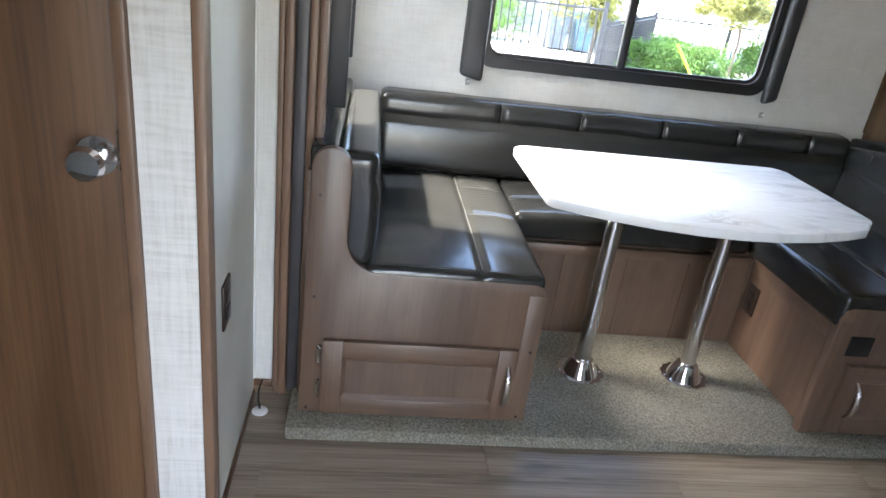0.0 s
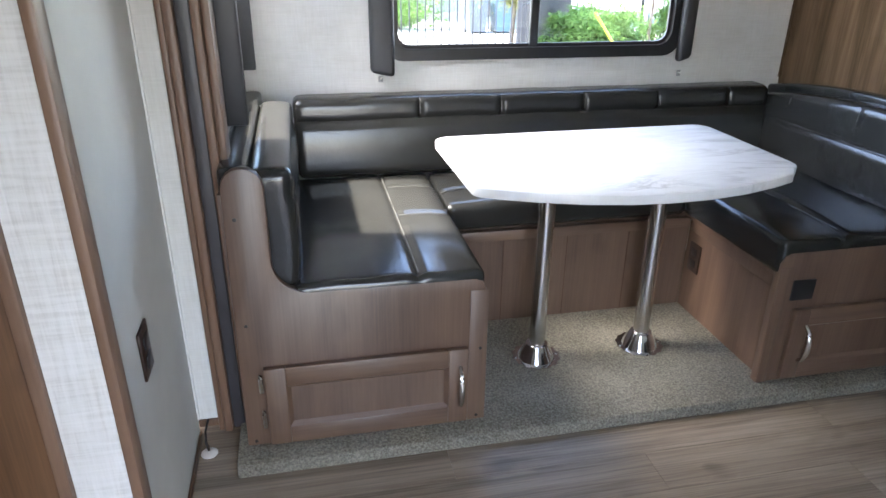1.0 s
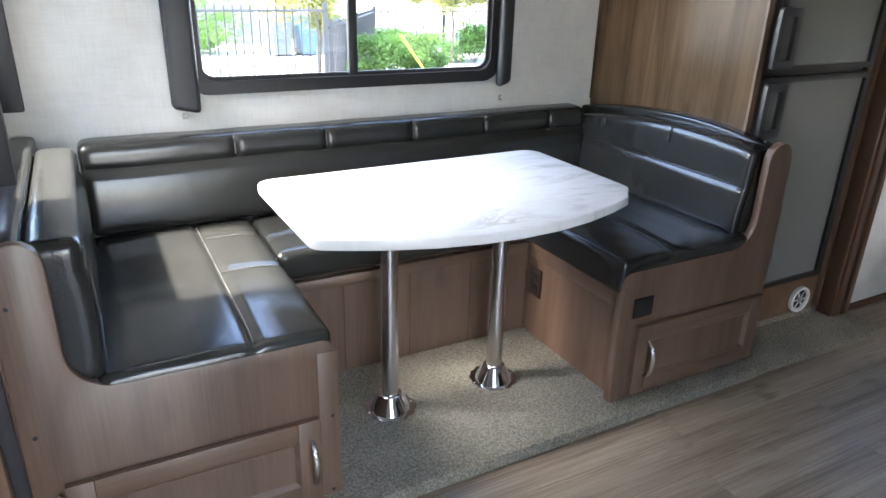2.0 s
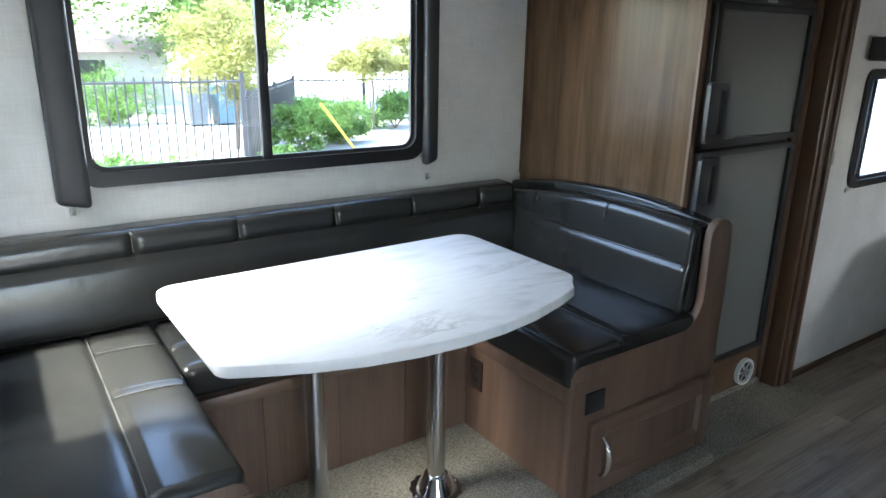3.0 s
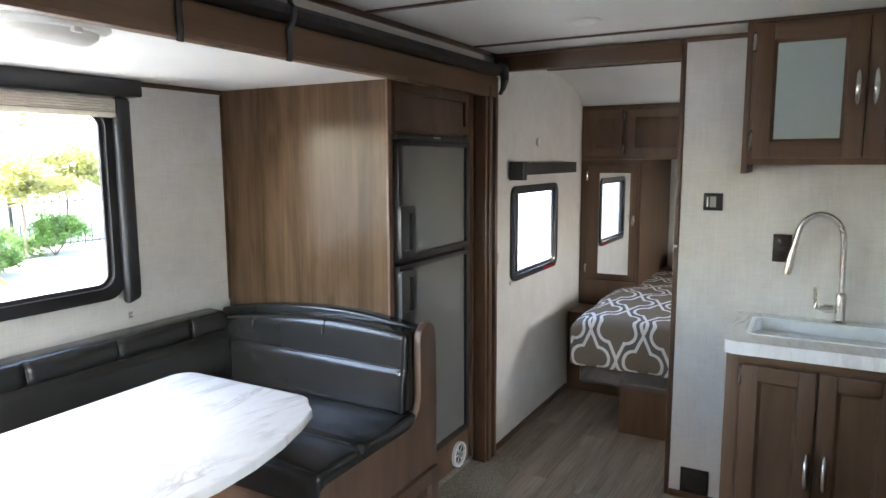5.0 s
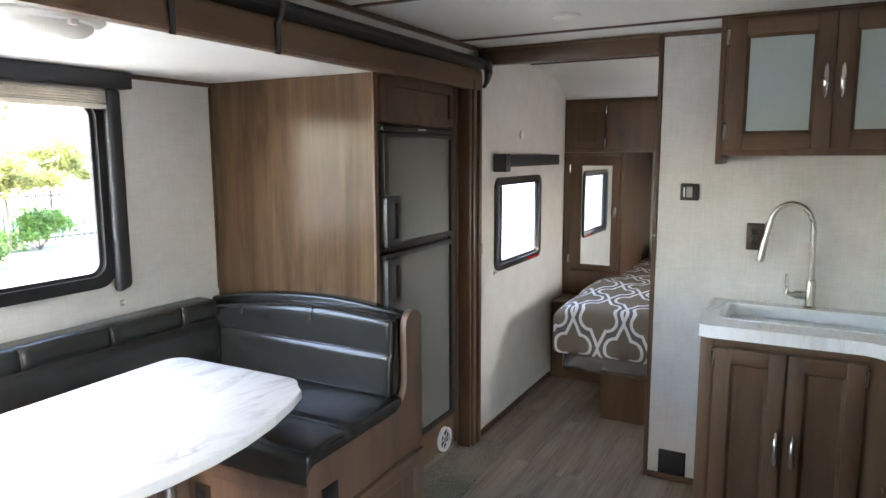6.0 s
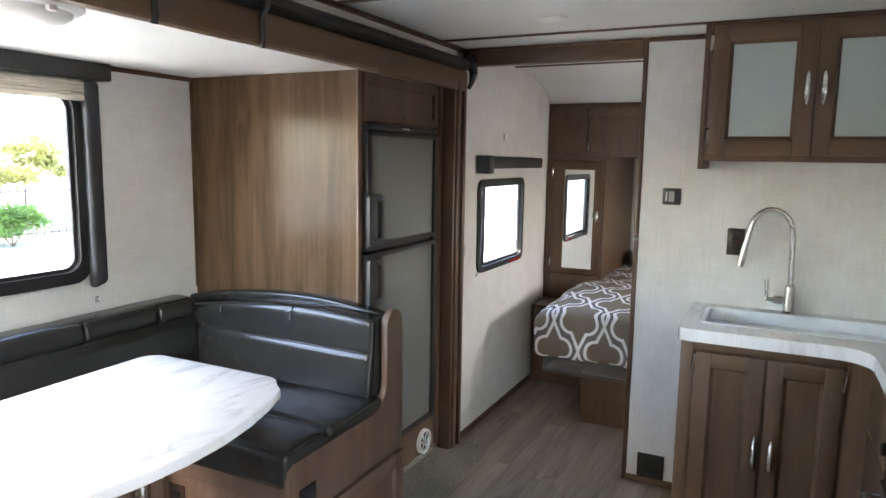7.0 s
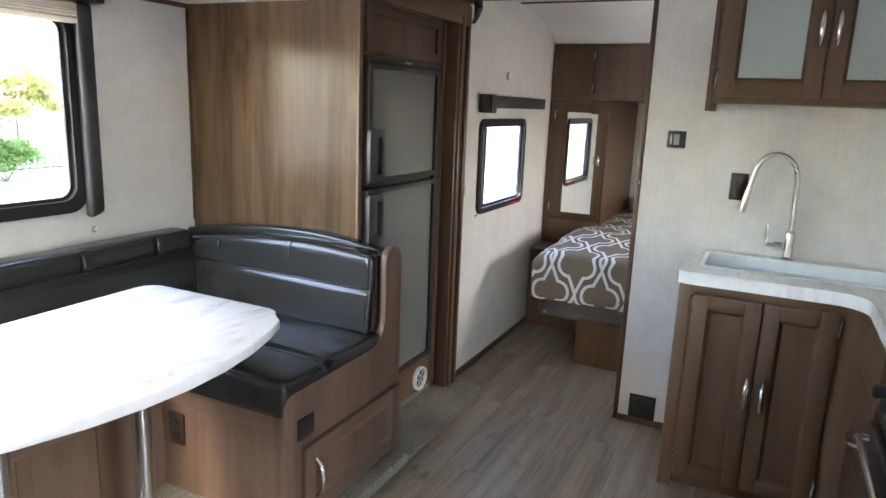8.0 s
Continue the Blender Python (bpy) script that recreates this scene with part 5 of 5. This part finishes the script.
tree(6.8, 24.0, 8.0, 4.5, 3.0, 150000, 0.058, LEAF, "large leafy green shade tree beyond the fence", 1, 0.22)
tree(4.85, 14.6, 2.85, 1.25, 0.9, 24000, 0.033, LEAFY, "small tree with yellow-orange turning leaves", 2, 0.06)
tree(8.95, 16.3, 2.3, 0.98, 0.48, 13000, 0.033, LEAFY, "slender small tree with yellow-green leaves", 3, 0.045)
tree(13.5, 22.0, 2.7, 1.3, 0.7, 6000, 0.055, LEAFY, "slender small tree farther along the lot", 6, 0.05)
tree(-3.5, 25.0, 6.5, 3.5, 2.4, 5000, 0.16, LEAF, "green tree behind the houses", 5, 0.2)


def bush(x, y, rx, rz, count, label, seed, material=LEAF):
    rng = random.Random(seed)
    t = thing("bush", (x, y, -0.75), label, "bush", "bushes outside")
    st = bmesh.new()
    for k in range(6):
        a = k * 1.05
        tube(st, [(x, y, -0.76), (x + rx * 0.5 * math.cos(a), y + rx * 0.5 * math.sin(a), -0.75 + rz)], [0.02, 0.008], 5)
    part("stems", st, BARK, t)
    part("foliage", leaves(bmesh.new(), x, y, -0.75 + rz, rx, rx, rz, int(count * 1.9), 0.026, rng, 34), material, t, smooth=False)


bush(5.95, 13.7, 0.66, 0.56, 8500, "rounded green shrub inside the fence corner", 11)
bush(7.1, 14.3, 0.6, 0.48, 7000, "smaller rounded green shrub inside the fence corner", 12)
bush(9.7, 16.4, 0.8, 0.55, 6000, "dark green shrub below the small tree", 13)
bush(5.0, 12.6, 0.38, 0.16, 2000, "low green plant at the fence corner", 18)
bush(1.75, 8.2, 0.95, 0.47, 9000, "low clipped shrub near the trailer", 14)
bush(0.45, 8.1, 0.85, 0.44, 8000, "low clipped shrub near the trailer", 15)
bush(-0.9, 8.4, 0.8, 0.36, 4000, "low clipped shrub near the fence", 16)
bush(3.3, 20.3, 1.15, 0.7, 7000, "tall green hedge clump behind the fence", 17)

fn = thing("iron_fence", (4, 12.2, -0.75), "black iron picket fence that turns a corner along the lot", "fence")
for a, b, top, gap in (((-6.0, 12.2), (4.24, 12.2), 0.80, 0.14), ((4.24, 12.2), (7.3, 17.5), 0.5, 0.14), ((7.3, 17.5), (17.5, 17.5), 0.5, 0.2)):
    n = int(math.dist(a, b) / gap)
    for z in (-0.62, top - 0.04):
        part("rail", tube(bmesh.new(), [(*a, z), (*b, z)], 0.022, 4), IRON, fn, smooth=False)
    pm = mesh_of("picket", bbox(-0.011, 0.011, -0.011, 0.011, -0.75, top + 0.04), IRON, False)
    pp = mesh_of("post", bbox(-0.035, 0.035, -0.035, 0.035, -0.75, top + 0.1), IRON, False)
    for k in range(1, n + 1):
        post = (n - k) % 20 == 0
        ob = new("post" if post else "picket", pp if post else pm)
        ob.location = (a[0] + (b[0] - a[0]) * k / n, a[1] + (b[1] - a[1]) * k / n, 0)
        ob.parent, ob.matrix_parent_inverse = fn, Matrix.Translation(-fn.location)
setting("road", bbox(-60, 120, 12.8, 18.5, -0.748, -0.742), TEAL, "pale dusty lane behind the fence", "road")


def bin_at(x, y, m, label):
    t = thing("wheelie_bin", (x, y, -0.75), label, "bin", "bins outside")
    b = bmesh.new()
    prism(b, [(x - 0.22, -0.70), (x + 0.22, -0.70), (x + 0.29, 0.22), (x - 0.29, 0.22)], "xz", y - 0.3, y + 0.3, 0.02)
    part("body", b, m, t)
    part("lid", bbox(x - 0.31, x + 0.31, y - 0.34, y + 0.33, 0.221, 0.29, bev=0.025), m, t)
    for dx in (-0.2, 0.2):
        part("wheel", tube(bmesh.new(), [(x + dx - 0.03, y + 0.28, -0.65), (x + dx + 0.03, y + 0.28, -0.65)], 0.1, 14), BLACKP, t)


bin_at(5.25, 19.2, BING, "grey wheelie bin by the lane")
bin_at(6.0, 19.2, BINB, "blue wheelie bin by the lane")
bin_at(6.75, 19.6, BINB, "blue wheelie bin by the lane")
hs = thing("house", (0.5, 29.0, -0.75), "low pale stucco house with a brown hipped roof", "house")
part("wall", bbox(-9.0, 6.2, 26.0, 34.0, -0.75, 1.0), STUCCO, hs)
part("roof", prism(bmesh.new(), [(25.3, 1.001), (34.7, 1.001), (30.0, 2.5)], "yz", -9.8, 7.0), ROOFM, hs)
for x in (-5.5, -1.5, 3.5):
    w = part("window", bbox(x - 0.7, x + 0.7, 25.96, 25.998, 0.0, 0.75), BLACKP, hs)
    part("sill", bbox(x - 0.8, x + 0.8, 25.9, 25.998, -0.08, -0.002), WHITEP, w)
gw = thing("guy_wire_sleeve", (6.86, 13.12, -0.75), "slanting yellow plastic sleeve on a guy wire", "guy wire")
part("sleeve", tube(bmesh.new(), [(6.82, 13.12, -0.7), (6.03, 13.0, 0.27)], 0.025, 8), YELLOW, gw)
part("wire", tube(bmesh.new(), [(6.86, 13.126, -0.75), (3.8, 12.66, 3.0)], 0.005, 6), IRON, gw)
tr = thing("parked_trailer", (12, 5.4, -0.75), "white travel trailer parked alongside", "trailer")
part("body", bbox(7.2, 16.0, 5.2, 7.6, -0.2, 2.9, bev=0.08), TRAILER, tr)
part("stripe", bbox(7.4, 15.8, 5.196, 5.1995, 0.35, 0.6), GREYP, tr)
part("tail_lamp", bbox(9.3, 9.75, 5.17, 5.199, -0.05, 0.2, bev=0.01), REDL, tr)
part("skirt", bbox(7.3, 15.9, 5.25, 7.5, -0.75, -0.201), TRAILER, tr)

# ---- floor planks, each its own piece ----
PW, PL = 0.152, 1.22
pmesh = mesh_of("plank", bbox(0.0003, PL - 0.0003, 0.0003, PW - 0.0003, -0.006, 0.0, bev=0.0004, seg=1), PLANK, False)
row = 0
y = FRONTW + 0.001
while y < MAINW - 0.02:
    x = -1.6 - ((row * 0.47) % 1.0) * PL
    while x < 5.6:
        if x + PL > -1.55:
            ob = new("plank", pmesh)
            ob.location = (x, y, 0.0)
            ob.parent = floor
        x += PL
    y += PW
    row += 1
